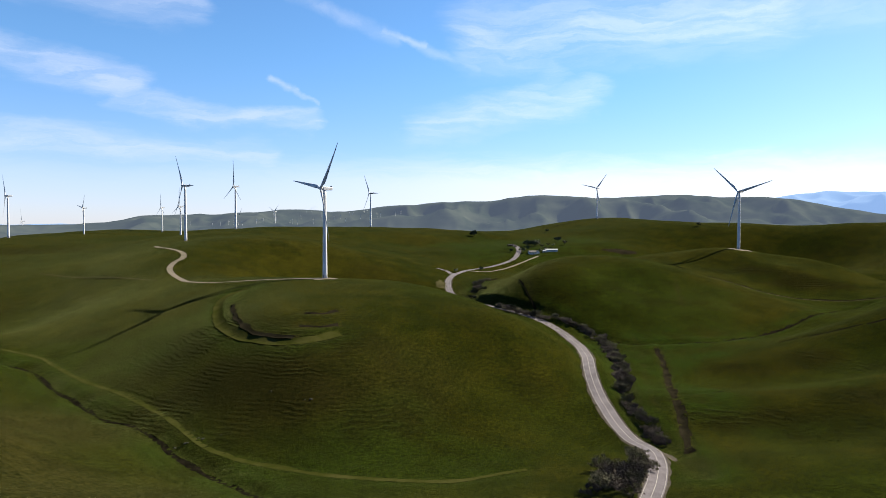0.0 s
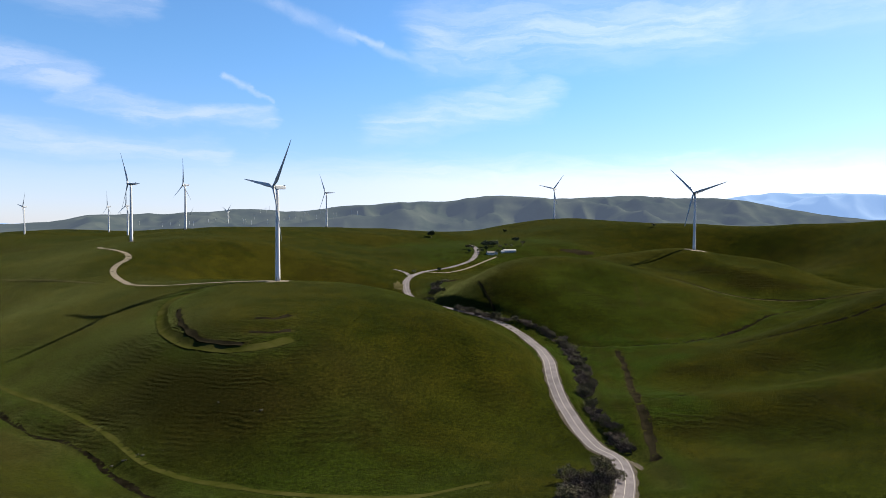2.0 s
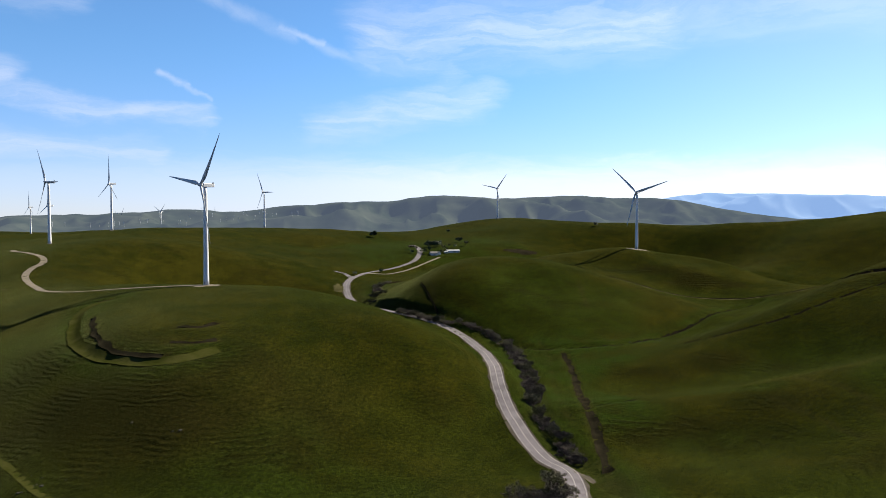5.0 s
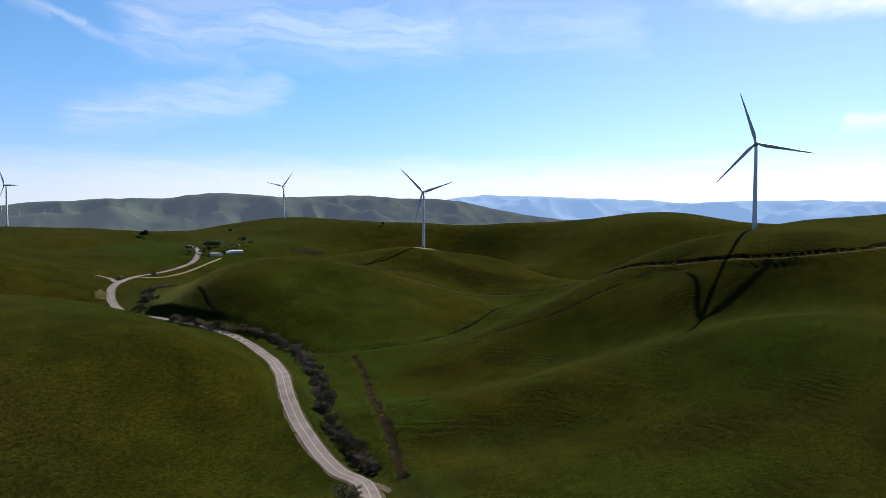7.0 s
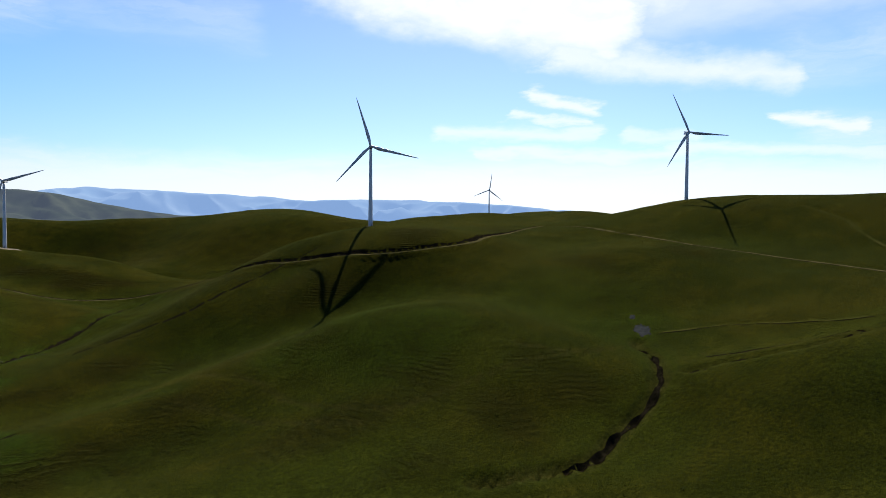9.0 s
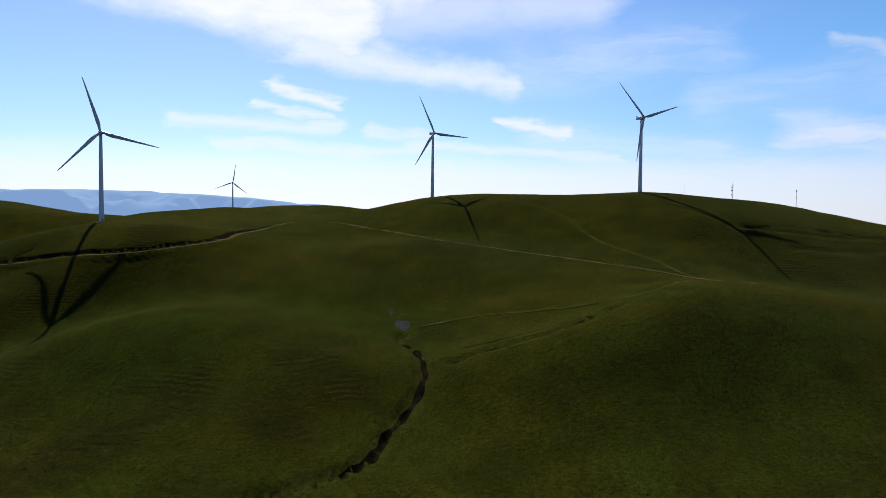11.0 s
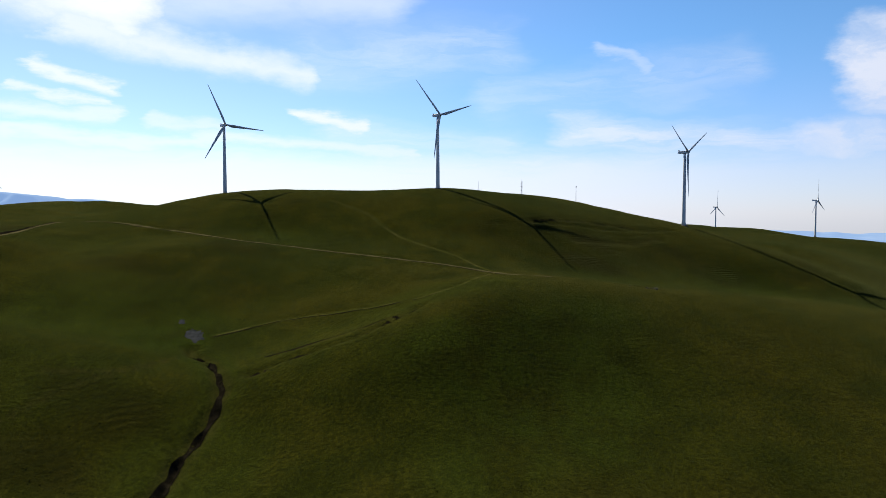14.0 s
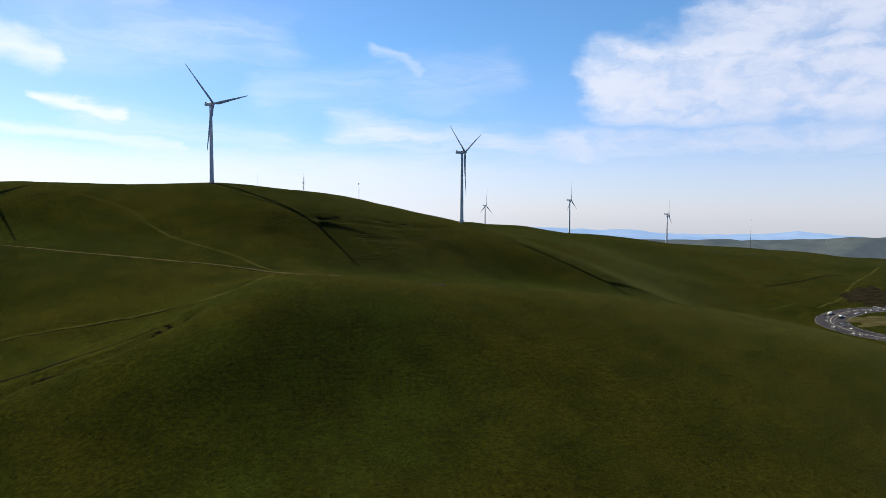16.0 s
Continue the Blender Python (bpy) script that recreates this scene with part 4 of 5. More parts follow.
steep = smooth(slope, 0.16, 0.36)
hollow = sum(ground(gx + dx, gy + dy) for dx, dy in ((40, 0), (-40, 0), (0, 40), (0, -40))) / 4 - gz
lush = np.maximum(lush, smooth(hollow, 0.8, 4.0) * 0.45)
ground_mesh = bpy.data.meshes.new("ground")
rows_, cols_ = gz.shape
ids = np.arange(rows_ * cols_).reshape(rows_, cols_)
quads = np.stack([ids[:-1, :-1], ids[:-1, 1:], ids[1:, 1:], ids[1:, :-1]], -1).reshape(-1, 4)
ground_mesh.vertices.add(rows_ * cols_)
ground_mesh.vertices.foreach_set("co", np.stack([gx, gy, gz], -1).ravel().astype(np.float32))
ground_mesh.loops.add(quads.size)
ground_mesh.loops.foreach_set("vertex_index", quads.ravel().astype(np.int32))
ground_mesh.polygons.add(len(quads))
ground_mesh.polygons.foreach_set("loop_start", np.arange(0, quads.size, 4, dtype=np.int32))
ground_mesh.polygons.foreach_set("use_smooth", np.ones(len(quads), bool))
ground_mesh.update(calc_edges=True)
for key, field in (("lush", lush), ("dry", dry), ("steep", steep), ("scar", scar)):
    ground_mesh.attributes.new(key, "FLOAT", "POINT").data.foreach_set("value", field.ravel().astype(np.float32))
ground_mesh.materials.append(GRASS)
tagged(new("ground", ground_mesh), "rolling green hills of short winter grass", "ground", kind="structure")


def build(name, verts, faces, mat, smooth_=False):
    me = bpy.data.meshes.new(name)
    me.from_pydata([tuple(v) for v in verts], [], [tuple(f) for f in faces])
    me.materials.append(mat)
    if smooth_:
        me.polygons.foreach_set("use_smooth", [True] * len(me.polygons))
    return new(name, me)


def part(name, bm, mat, parent=None, label="", smooth_=False):
    """Links a bmesh as one mesh object, under a thing or part where one is given."""
    me = bpy.data.meshes.new(name)
    bm.to_mesh(me)
    bm.free()
    me.materials.append(mat)
    if smooth_:
        me.polygons.foreach_set("use_smooth", [True] * len(me.polygons))
    ob = new(name, me)
    ob.parent = parent
    return tagged(ob, label)


def ribbon(name, points, wide, mat, lift, label="", shift=0.0, step=4.0, rag=0.0, parent=None, category="road"):
    """A band of road or track laid on the ground."""
    line = spline(points, step)
    side = np.gradient(line, axis=0)
    side = np.stack([side[:, 1], -side[:, 0]], 1) / np.hypot(side[:, 0], side[:, 1])[:, None]
    s = np.cumsum(np.r_[0, np.hypot(*np.diff(line, axis=0).T)])
    verts, faces = [], []
    rim = (-1, -0.5, 0, 0.5, 1)
    for o in rim:
        w = wide / 2 * (1 + rag * lattice(s, s * 0 + o * 50, 9, 5))
        p = line + side * (shift + o * w)[:, None] if np.ndim(w) else line + side * (shift + o * w)
        verts.append(np.c_[p, np.maximum(ground(p[:, 0], p[:, 1]), ground(line[:, 0], line[:, 1]) - wide * 0.12) + lift])
    m = len(line)
    verts = np.vstack(verts)
    for k in range(len(rim) - 1):
        faces += [(k * m + i, (k + 1) * m + i, (k + 1) * m + i + 1, k * m + i + 1) for i in range(m - 1)]
    ob = build(name, verts, faces, mat, True)
    ob.parent = parent
    return tagged(ob, label, category if parent is None else "", kind="structure" if parent is None else "")


road = ribbon("road", ROAD, 8.6, ASPHALT, 0.16, "pale worn two-lane asphalt road winding up the valley")
ribbon("centre_line", ROAD, 0.20, MARKING, 0.20, "", 0.0, parent=road)
ribbon("edge_line", ROAD, 0.14, MARKING, 0.20, "", 3.7, parent=road)
ribbon("edge_line", ROAD, 0.14, MARKING, 0.20, "", -3.7, parent=road)
ribbon("road_shoulder", ROAD, 11.0, SHOULDER, 0.08, "brown gravel shoulder along the road", rag=0.15, category="verge")
ribbon("side_road", SIDE_ROAD, 7, ASPHALT, 0.16, "pale side road that meets the valley road")
ribbon("farm_lane", FARM_LANE, 4, GRAVEL, 0.14, "pale gravel lane to the farm", rag=0.2)
ribbon("service_road", TURBINE_ROAD, 6.5, GRAVEL, 0.14, "pale gravel service road to a wind turbine", rag=0.12)
ribbon("loop_road", LOOP_ROAD, 6, GRAVEL, 0.14, "gravel turning loop beside a wind turbine", rag=0.12)
ribbon("ridge_track", RIDGE_TRACK, 5.0, TRACK, 0.12, "worn earth track along the ridge", rag=0.3, category="track")
ribbon("hollow_track", LOW_TRACK, 3.2, GRASSY, 0.12, "faint earth track up from the hollow", rag=0.4, category="track")
ribbon("hill_track", UPPER_TRACK, 3.0, GRASSY, 0.12, "faint earth track up the hillside", rag=0.4, category="track")
ribbon("creek_track", LEFT_TRACK, 3.6, GRASSY, 0.12, "worn grassy track beside the creek", rag=0.35, category="track")
ribbon("spur_track", SPUR_TRACK, 2.6, CUT, 0.12, "narrow dark cattle path down the spur", rag=0.4, category="track")
ribbon("foot_track", FOOT_TRACK, 3.4, TRACK, 0.12, "pale track along the foot of a hill", rag=0.3, category="track")
freeway = ribbon("freeway", FREEWAY, 46, FREEWAY_ASPHALT, 0.2, "wide grey freeway curving through a cutting")
ribbon("median_barrier", FREEWAY, 0.9, MARKING, 0.75, "", 2.0, parent=freeway)
for off in (-20.5, 22.5, -2.5, 6.0):
    ribbon("edge_line", FREEWAY, 0.3, MARKING, 0.26, "", off, parent=freeway)

RIDGE_CUT = RIDGE_TRACK[:8]
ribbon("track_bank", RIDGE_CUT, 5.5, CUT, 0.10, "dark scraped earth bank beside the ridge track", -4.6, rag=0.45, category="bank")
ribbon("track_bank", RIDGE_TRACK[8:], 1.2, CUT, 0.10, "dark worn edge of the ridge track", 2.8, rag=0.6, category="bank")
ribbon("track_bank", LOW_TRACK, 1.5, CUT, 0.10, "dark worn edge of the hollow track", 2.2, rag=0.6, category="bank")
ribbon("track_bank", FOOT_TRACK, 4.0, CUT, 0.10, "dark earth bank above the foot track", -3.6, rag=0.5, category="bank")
# dark strip for the creek's eroded bed and its shaded walls
ribbon("creek_cut", CREEK_CUT, 3.2, CUT, 0.40, "eroded creek cut winding down the hollow, darkened by painted wall shade", step=2.0, rag=0.65, category="gully")
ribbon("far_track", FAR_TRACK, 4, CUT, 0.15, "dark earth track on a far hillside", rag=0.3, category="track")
ribbon("bank_track", BANK_TRACK, 5, GRASSY, 0.15, "grassy track above the freeway cutting", rag=0.3, category="track")
ribbon("slope_track", SLOPE_TRACK, 4, GRASSY, 0.15, "grassy track on the far slope", rag=0.3, category="track")
ribbon("knoll_track", KNOLL_TRACK, 3, TRACK, 0.12, "faint earth track across the grass", rag=0.4, category="track")
ribbon("ditch", DITCH, 5.0, SOIL, 0.10, "brown eroded ditch beside the meadow", rag=0.6, category="ditch")
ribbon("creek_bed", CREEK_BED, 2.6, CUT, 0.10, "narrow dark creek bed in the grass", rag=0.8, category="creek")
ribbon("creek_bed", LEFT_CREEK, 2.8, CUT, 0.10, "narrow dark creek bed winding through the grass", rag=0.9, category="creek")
ribbon("crescent_shelf", CRESCENT, 7.5, GRASSY, 0.30, "green crescent shelf cut into the knoll", rag=0.2, category="terrace")
ribbon("crescent_bank", CRESCENT_BANK, 4.0, SOIL, 0.30, "dark bare bank inside the crescent shelf", rag=0.8, category="bank")
ribbon("bare_strip", STRIP_LOW, 3.5, SOIL, 0.12, "bare brown strip across the knoll", rag=0.9, category="bank")
ribbon("bare_strip", STRIP_HIGH, 4.5, SOIL, 0.12, "bare brown strip across the knoll", rag=0.9, category="bank")
ribbon("slope_cut", CREASE, 1.6, CUT, 0.12, "narrow dark strip along a cut across a slope", rag=0.9, category="bank")
ribbon("slope_cut", SHADE_BANK, 3.0, CUT, 0.12, "narrow dark strip along a cut across a slope", rag=0.9, category="bank")
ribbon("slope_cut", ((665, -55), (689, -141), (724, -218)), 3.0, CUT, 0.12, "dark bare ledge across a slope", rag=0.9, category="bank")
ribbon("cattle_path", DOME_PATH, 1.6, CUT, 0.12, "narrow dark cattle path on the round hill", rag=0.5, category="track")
# the shade on the swale's inner bank is laid in as dark ribbons
ribbon("swale", ((381, 148), (386, 124), (386, 102), (392, 78)), 3.0, CUT, 0.10, "narrow swale in the grass, its shaded bank drawn as a dark strip", rag=0.8, category="ditch")
ribbon("swale", NEAR_BANK, 4.2, CUT, 0.10, "narrow swale in the grass, its shaded bank drawn as a dark strip", rag=0.8, category="ditch")

# ---- distant ranges, far beyond the farm ----


def crest(profile):
    a = np.array(profile, float)
    return lambda h: np.interp(h, a[:, 0], a[:, 1])


def far_range(name, profile, near, far, mat, label, seed, fold, foot):
    """A range of hills that rises from near to far; its crest is given as heading and height in degrees."""
    top = crest(profile)

    def lie(hh, uu):
        r = near + (far - near) * uu
        x, y = 15 + np.sin(np.radians(hh)) * r, 60 + np.cos(np.radians(hh)) * r
        high = 131 + np.tan(np.radians(top(hh) + 0.10 * lattice(hh, hh * 0, 2.3, seed) + 0.05 * lattice(hh, hh * 0, 0.8, seed + 1))) * (near + (far - near) * 0.75)
        shape = np.where(uu < 0.75, smooth(uu, -0.15, 0.78), 1 - 0.6 * smooth(uu, 0.75, 1.25))
        ridge = lambda size, k: 1 - 2 * np.abs(lattice(x, y, size, seed + k))
        rough = (ridge(fold * 1.5, 0) * 0.55 + ridge(fold * 0.7, 2) * 0.30 + ridge(fold * 0.3, 4) * 0.16) * (high - foot) * 0.5
        z = foot + (high - foot) * shape + rough * np.sin(np.pi * np.clip(uu / 0.75, 0, 1)) - 25 * (1 - smooth(uu, 0, 0.12))
        return x, y, np.minimum(z, 131 + (high - 131) * r / (near + (far - near) * 0.75) - 4 * (uu < 0.7))

    hh, uu = np.meshgrid(np.arange(profile[0][0], profile[-1][0] + 0.01, 0.15), np.linspace(0, 1, 64))
    x, y, z = lie(hh, uu)
    k = np.arange(hh.size).reshape(hh.shape)
    faces = np.stack([k[:-1, :-1], k[:-1, 1:], k[1:, 1:], k[1:, :-1]], -1).reshape(-1, 4)
    ob = build(name, np.stack([x, y, z], -1).reshape(-1, 3), faces.tolist(), mat, True)
    tagged(ob, label, "hills", kind="structure")
    return lie


# a far hillside; the haze of the air is painted on it as emission
def far_material(name, a, b, haze_glow, strength, scale):
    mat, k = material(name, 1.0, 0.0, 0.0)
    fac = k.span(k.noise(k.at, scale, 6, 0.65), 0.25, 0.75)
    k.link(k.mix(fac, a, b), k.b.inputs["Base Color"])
    k.b.inputs["Emission Color"].default_value = (*haze_glow, 1)
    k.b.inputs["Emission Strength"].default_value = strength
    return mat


# bluish emission and greyed base colours stand in for haze over the ranges
GREEN_RANGE = far_material("hazy_far_pasture", (0.006, 0.010, 0.006), (0.026, 0.030, 0.022), (0.25, 0.315, 0.45), 0.085, 0.006)
BLUE_RANGE = far_material("hazy_far_mountains", (0.03, 0.045, 0.06), (0.06, 0.07, 0.08), (0.30, 0.48, 0.85), 0.25, 0.004)
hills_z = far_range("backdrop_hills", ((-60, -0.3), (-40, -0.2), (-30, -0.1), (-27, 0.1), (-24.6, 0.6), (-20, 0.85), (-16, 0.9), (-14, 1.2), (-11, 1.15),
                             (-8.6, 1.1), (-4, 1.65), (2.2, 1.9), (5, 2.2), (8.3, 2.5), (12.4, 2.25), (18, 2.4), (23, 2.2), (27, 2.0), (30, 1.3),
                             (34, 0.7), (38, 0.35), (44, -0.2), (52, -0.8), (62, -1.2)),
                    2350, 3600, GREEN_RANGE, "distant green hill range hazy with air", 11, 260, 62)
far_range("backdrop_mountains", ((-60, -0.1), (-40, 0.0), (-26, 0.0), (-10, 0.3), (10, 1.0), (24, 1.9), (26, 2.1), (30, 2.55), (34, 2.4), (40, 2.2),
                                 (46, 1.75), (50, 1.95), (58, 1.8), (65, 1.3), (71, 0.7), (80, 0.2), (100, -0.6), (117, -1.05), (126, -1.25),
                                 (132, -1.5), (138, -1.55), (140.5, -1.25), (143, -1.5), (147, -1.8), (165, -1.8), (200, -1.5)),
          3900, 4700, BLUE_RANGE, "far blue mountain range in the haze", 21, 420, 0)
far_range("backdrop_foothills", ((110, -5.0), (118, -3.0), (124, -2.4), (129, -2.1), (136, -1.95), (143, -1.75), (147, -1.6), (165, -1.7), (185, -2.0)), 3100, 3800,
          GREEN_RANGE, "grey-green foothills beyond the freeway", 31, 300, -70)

# ---- wind turbines ----


def lathe(bm, rings, sides, cap=True):
    """Rings of (radius, x, y, z) round the vertical."""
    loops = []
    for r, x, y, z in rings:
        loops.append([bm.verts.new((x + r * math.cos(a), y + r * math.sin(a), z)) for a in (2 * math.pi * i / sides for i in range(sides))])
    for a, b in zip(loops, loops[1:]):
        for i in range(sides):
            bm.faces.new((a[i], a[(i + 1) % sides], b[(i + 1) % sides], b[i]))
    if cap:
        bm.faces.new(loops[-1])
        bm.faces.new(loops[0][::-1])
    return bm


def box(bm, x, y, z, sx, sy, sz, bevel=0.0, turn=None):
    m = Matrix.LocRotScale((x, y, z), turn, (sx, sy, sz))
    made = bmesh.ops.create_cube(bm, size=1.0, matrix=m)
    if bevel:
        edges = list({e for v in made["verts"] for e in v.link_edges})
        bmesh.ops.bevel(bm, geom=edges, offset=bevel, segments=2, affect="EDGES", profile=0.5)
    return bm


TOWER, REACH = 80.0, 50.5


def blade_mesh():
    """One blade that points up from the hub's middle, the leading edge to one side."""
    bm = bmesh.new()
    stations = ((1.2, 2.1, 1.00, 8), (3.0, 2.15, 0.95, 12), (6.0, 3.0, 0.55, 14), (9.5, 3.65, 0.34, 12), (15, 3.2, 0.27, 9), (22, 2.6, 0.23, 6),
                (30, 2.0, 0.20, 3), (38, 1.5, 0.18, 1), (45, 1.05, 0.17, 0), (49, 0.65, 0.16, -1), (REACH, 0.18, 0.2, -1))
    loops, sides = [], 12
    for r, chord, thick, twist in stations:
        ring, c, s = [], math.cos(radians(twist + 8)), math.sin(radians(twist + 8))
        for i in range(sides):
            a = 2 * math.pi * i / sides
            u, v = math.cos(a), math.sin(a)
            px = chord * (0.5 * u + (0.18 if thick < 0.9 else 0.0))
            py = chord * thick * 0.5 * v * (1.0 if thick > 0.9 else (1.15 - 0.55 * u) * 0.8)
            py -= 1.6 * (r / REACH) ** 2
            ring.append(bm.verts.new((px * c - py * s, px * s + py * c, r)))
        loops.append(ring)
    for a, b in zip(loops, loops[1:]):
        for i in range(sides):
            bm.faces.new((a[i], a[(i + 1) % sides], b[(i + 1) % sides], b[i]))
    bm.faces.new(loops[-1])
    return bm


def wind_turbine():
    thing = new("wind_turbine")
    rings = []
    for k in range(17):
        z = TOWER * k / 16 - (1.0 if k == 0 else 0)
        r = 2.25 - 0.85 * k / 16
        rings.append((r, 0, 0, z))
    tower = part("tower", lathe(bmesh.new(), rings, 28), PAINT, thing, smooth_=True)
    part("door", box(bmesh.new(), 0.9, -2.05, 2.2, 0.95, 0.3, 2.1, 0.06), DARK, tower, "dark steel access door")
    part("foundation", lathe(bmesh.new(), ((4.6, 0, 0, -1.6), (4.6, 0, 0, 0.2), (4.2, 0, 0, 0.35)), 24), GRAVEL, thing, "round concrete footing")
    bm = box(bmesh.new(), 0, 2.6, TOWER + 1.7, 3.5, 10.2, 3.5, 0.5)
    for v in bm.verts:
        if v.co.y > 5:
            v.co.z = TOWER + 1.9 + (v.co.z - TOWER - 1.9) * 0.78
            v.co.x *= 0.85
    part("nacelle", bm, PAINT, thing, smooth_=False)
    part("cooler", box(bmesh.new(), 0, 6.9, TOWER + 3.75, 2.6, 0.5, 0.9, 0.1), DARK, thing, "dark cooling unit on the nacelle roof")
    part("wind_vane", lathe(bmesh.new(), ((0.05, 0.8, 6.0, TOWER + 3.2), (0.05, 0.8, 6.0, TOWER + 5.0)), 6), DARK, thing)
    bm = bmesh.new()
    prof = ((0.35, -2.1), (0.95, -1.75), (1.4, -1.0), (1.6, 0.0), (1.6, 1.1), (1.3, 1.3))
    loops = [[bm.verts.new((r * math.cos(a), y, r * math.sin(a))) for a in (2 * math.pi * i / 20 for i in range(20))] for r, y in prof]
    for a, b in zip(loops, loops[1:]):
        for i in range(20):
            bm.faces.new((a[i], b[i], b[(i + 1) % 20], a[(i + 1) % 20]))
    bm.faces.new(loops[0])
    hub = part("hub", bm, PAINT, thing, smooth_=True)
    hub.location = (0, -4.1, TOWER + 1.9)
    first = part("blade", blade_mesh(), BLADE, hub, smooth_=True)
    for k in (1, 2):
        ob = new("blade", first.data)
        ob.parent = hub
        ob.rotation_euler = (0, radians(120 * k), 0)
    tagged(thing, "tall white three-bladed wind turbine on a grassy hill", "wind turbine", "wind turbines on the hills")
    return thing


def stand(proto, x, y, phase, turn, first=False, size=1.0, z=None):
    m = pose(x, y, float(ground(x, y)) if z is None else z, 0, 0, turn)
    ob = proto if first else copy_thing(proto, m)
    ob.matrix_basis = m
    ob.scale = (size, size, size)
    for child in ob.children:
        if child.name.startswith("hub"):
            child.rotation_euler = (0, radians(phase), 0)
    return ob


turbine = wind_turbine()
for spot, (east, north, phase, turn) in enumerate(TURBINES):
    stand(turbine, east, north, phase, turn, spot == 0)

# ---- trees and brush ----
BARK = worn("grey_bark", (0.055, 0.045, 0.038), (0.105, 0.088, 0.075), 1.5, 0.95, relief=0.4)
TWIG = worn("bare_twigs", (0.014, 0.0095, 0.008), (0.040, 0.029, 0.025), 0.35, 0.95)
BUD = worn("budding_twigs", (0.018, 0.017, 0.007), (0.042, 0.038, 0.018), 0.35, 0.95)
LEAF = worn("dark_leaves", (0.012, 0.020, 0.008), (0.032, 0.046, 0.016), 0.5, 0.8)
PALE_LEAF = worn("young_leaves", (0.040, 0.052, 0.018), (0.080, 0.090, 0.036), 0.5, 0.8)


def prism(verts, faces, a, b, ra, rb):
    way_ = (b - a).normalized()
    side = way_.orthogonal().normalized()
    over = way_.cross(side)
    base_ = len(verts)
    for p, r in ((a, ra), (b, rb)):
        for k in range(4):
            c = math.pi * k / 2
            verts.append(p + (side * math.cos(c) + over * math.sin(c)) * r)
    for k in range(4):
        faces.append((base_ + k, base_ + (k + 1) % 4, base_ + 4 + (k + 1) % 4, base_ + 4 + k))


def limb(rng, wood, tips, start, way_, length, radius, depth, lift):
    """A crooked limb that splits into smaller ones."""
    verts, faces = wood
    p, d = Vector(start), Vector(way_).normalized()
    for k in range(3):
        d = (d + Vector((rng.uniform(-1, 1), rng.uniform(-1, 1), rng.uniform(-0.6, 1) * lift)) * 0.28).normalized()
        q = p + d * length / 3
        prism(verts, faces, p, q, radius * (1 - 0.25 * k), radius * (0.75 - 0.25 * k) + 0.01)
        if depth and k:
            for _ in range(2):
                e = (d + Vector((rng.uniform(-1, 1), rng.uniform(-1, 1), rng.uniform(-0.3, 0.9) * lift)) * 0.9).normalized()
                limb(rng, wood, tips, q, e, length * rng.uniform(0.45, 0.7), radius * 0.5, depth - 1, lift)
        p = q
    tips.append((p, length))


def leaves(rng, tips, each, reach, size, droop=0.0):
    """Small leaf or twig sprays round the tips of the limbs."""
    verts, faces = [], []
    for p, _ in tips:
        for _ in range(each):
            c = p + Vector((rng.gauss(0, 1), rng.gauss(0, 1), rng.gauss(0, 0.8) - droop)) * reach
            u = Vector((rng.uniform(-1, 1), rng.uniform(-1, 1), rng.uniform(-1, 1))).normalized()
            v = u.orthogonal().normalized()
            s = size * rng.uniform(0.5, 1.3)
            b = len(verts)
            verts += [c - u * s, c + v * s * 0.45, c + u * s, c - v * s * 0.5 + u.cross(v) * s * 0.3]
            faces.append((b, b + 1, b + 2, b + 3))
    return verts, faces


def plant(name, seed, height, stems, spread, depth, each, reach, size, wood_mat, leaf_mat, label, category, group="", lift=0.8, trunk=0.0):
    rng = random.Random(seed)
    thing = new(name)
    wood, tips = ([], []), []
    for k in range(stems):
        a = 2 * math.pi * (k + rng.random()) / stems
        start = (0, 0, -0.3) if trunk == 0 else (0, 0, trunk * rng.uniform(0.75, 1.0))
        foot = Vector((math.cos(a), math.sin(a), 0)) * (spread * 0.25 if trunk == 0 else 0)
        limb(rng, wood, tips, Vector(start) + foot, (math.cos(a) * spread / height, math.sin(a) * spread / height, 0.8), (height - trunk) * rng.uniform(0.55, 0.8),
             height * (0.014 if trunk == 0 else 0.02), depth, lift)
    if trunk:
        prism(*wood, Vector((0, 0, -0.5)), Vector((0.05, 0.0, trunk)), height * 0.045, height * 0.03)
    if trunk:
        build("trunk", *wood, wood_mat).parent = thing
    else:
        shift_ = len(wood[0])
        leafy = leaves(rng, tips, each, reach, size)
        both = list(wood[0]) + list(leafy[0]), list(wood[1]) + [tuple(i + shift_ for i in f) for f in leafy[1]]
        build("crown", *both, leaf_mat).parent = thing
        return tagged(thing, label, category, group)
    build("crown", *leaves(rng, tips, each, reach, size), leaf_mat).parent = thing
    return tagged(thing, label, category, group)


def rooted(proto, x, y, turn, size, used):
    m = pose(x, y, float(ground(x, y)), 0, 0, turn)
    ob = copy_thing(proto, m) if proto in used else proto
    used.add(proto)
    ob.matrix_basis = m
    ob.scale = (size, size, size * random.uniform(0.85, 1.15))
    return ob


used = set()
CREEK = "bare brush along the creek beside the road"
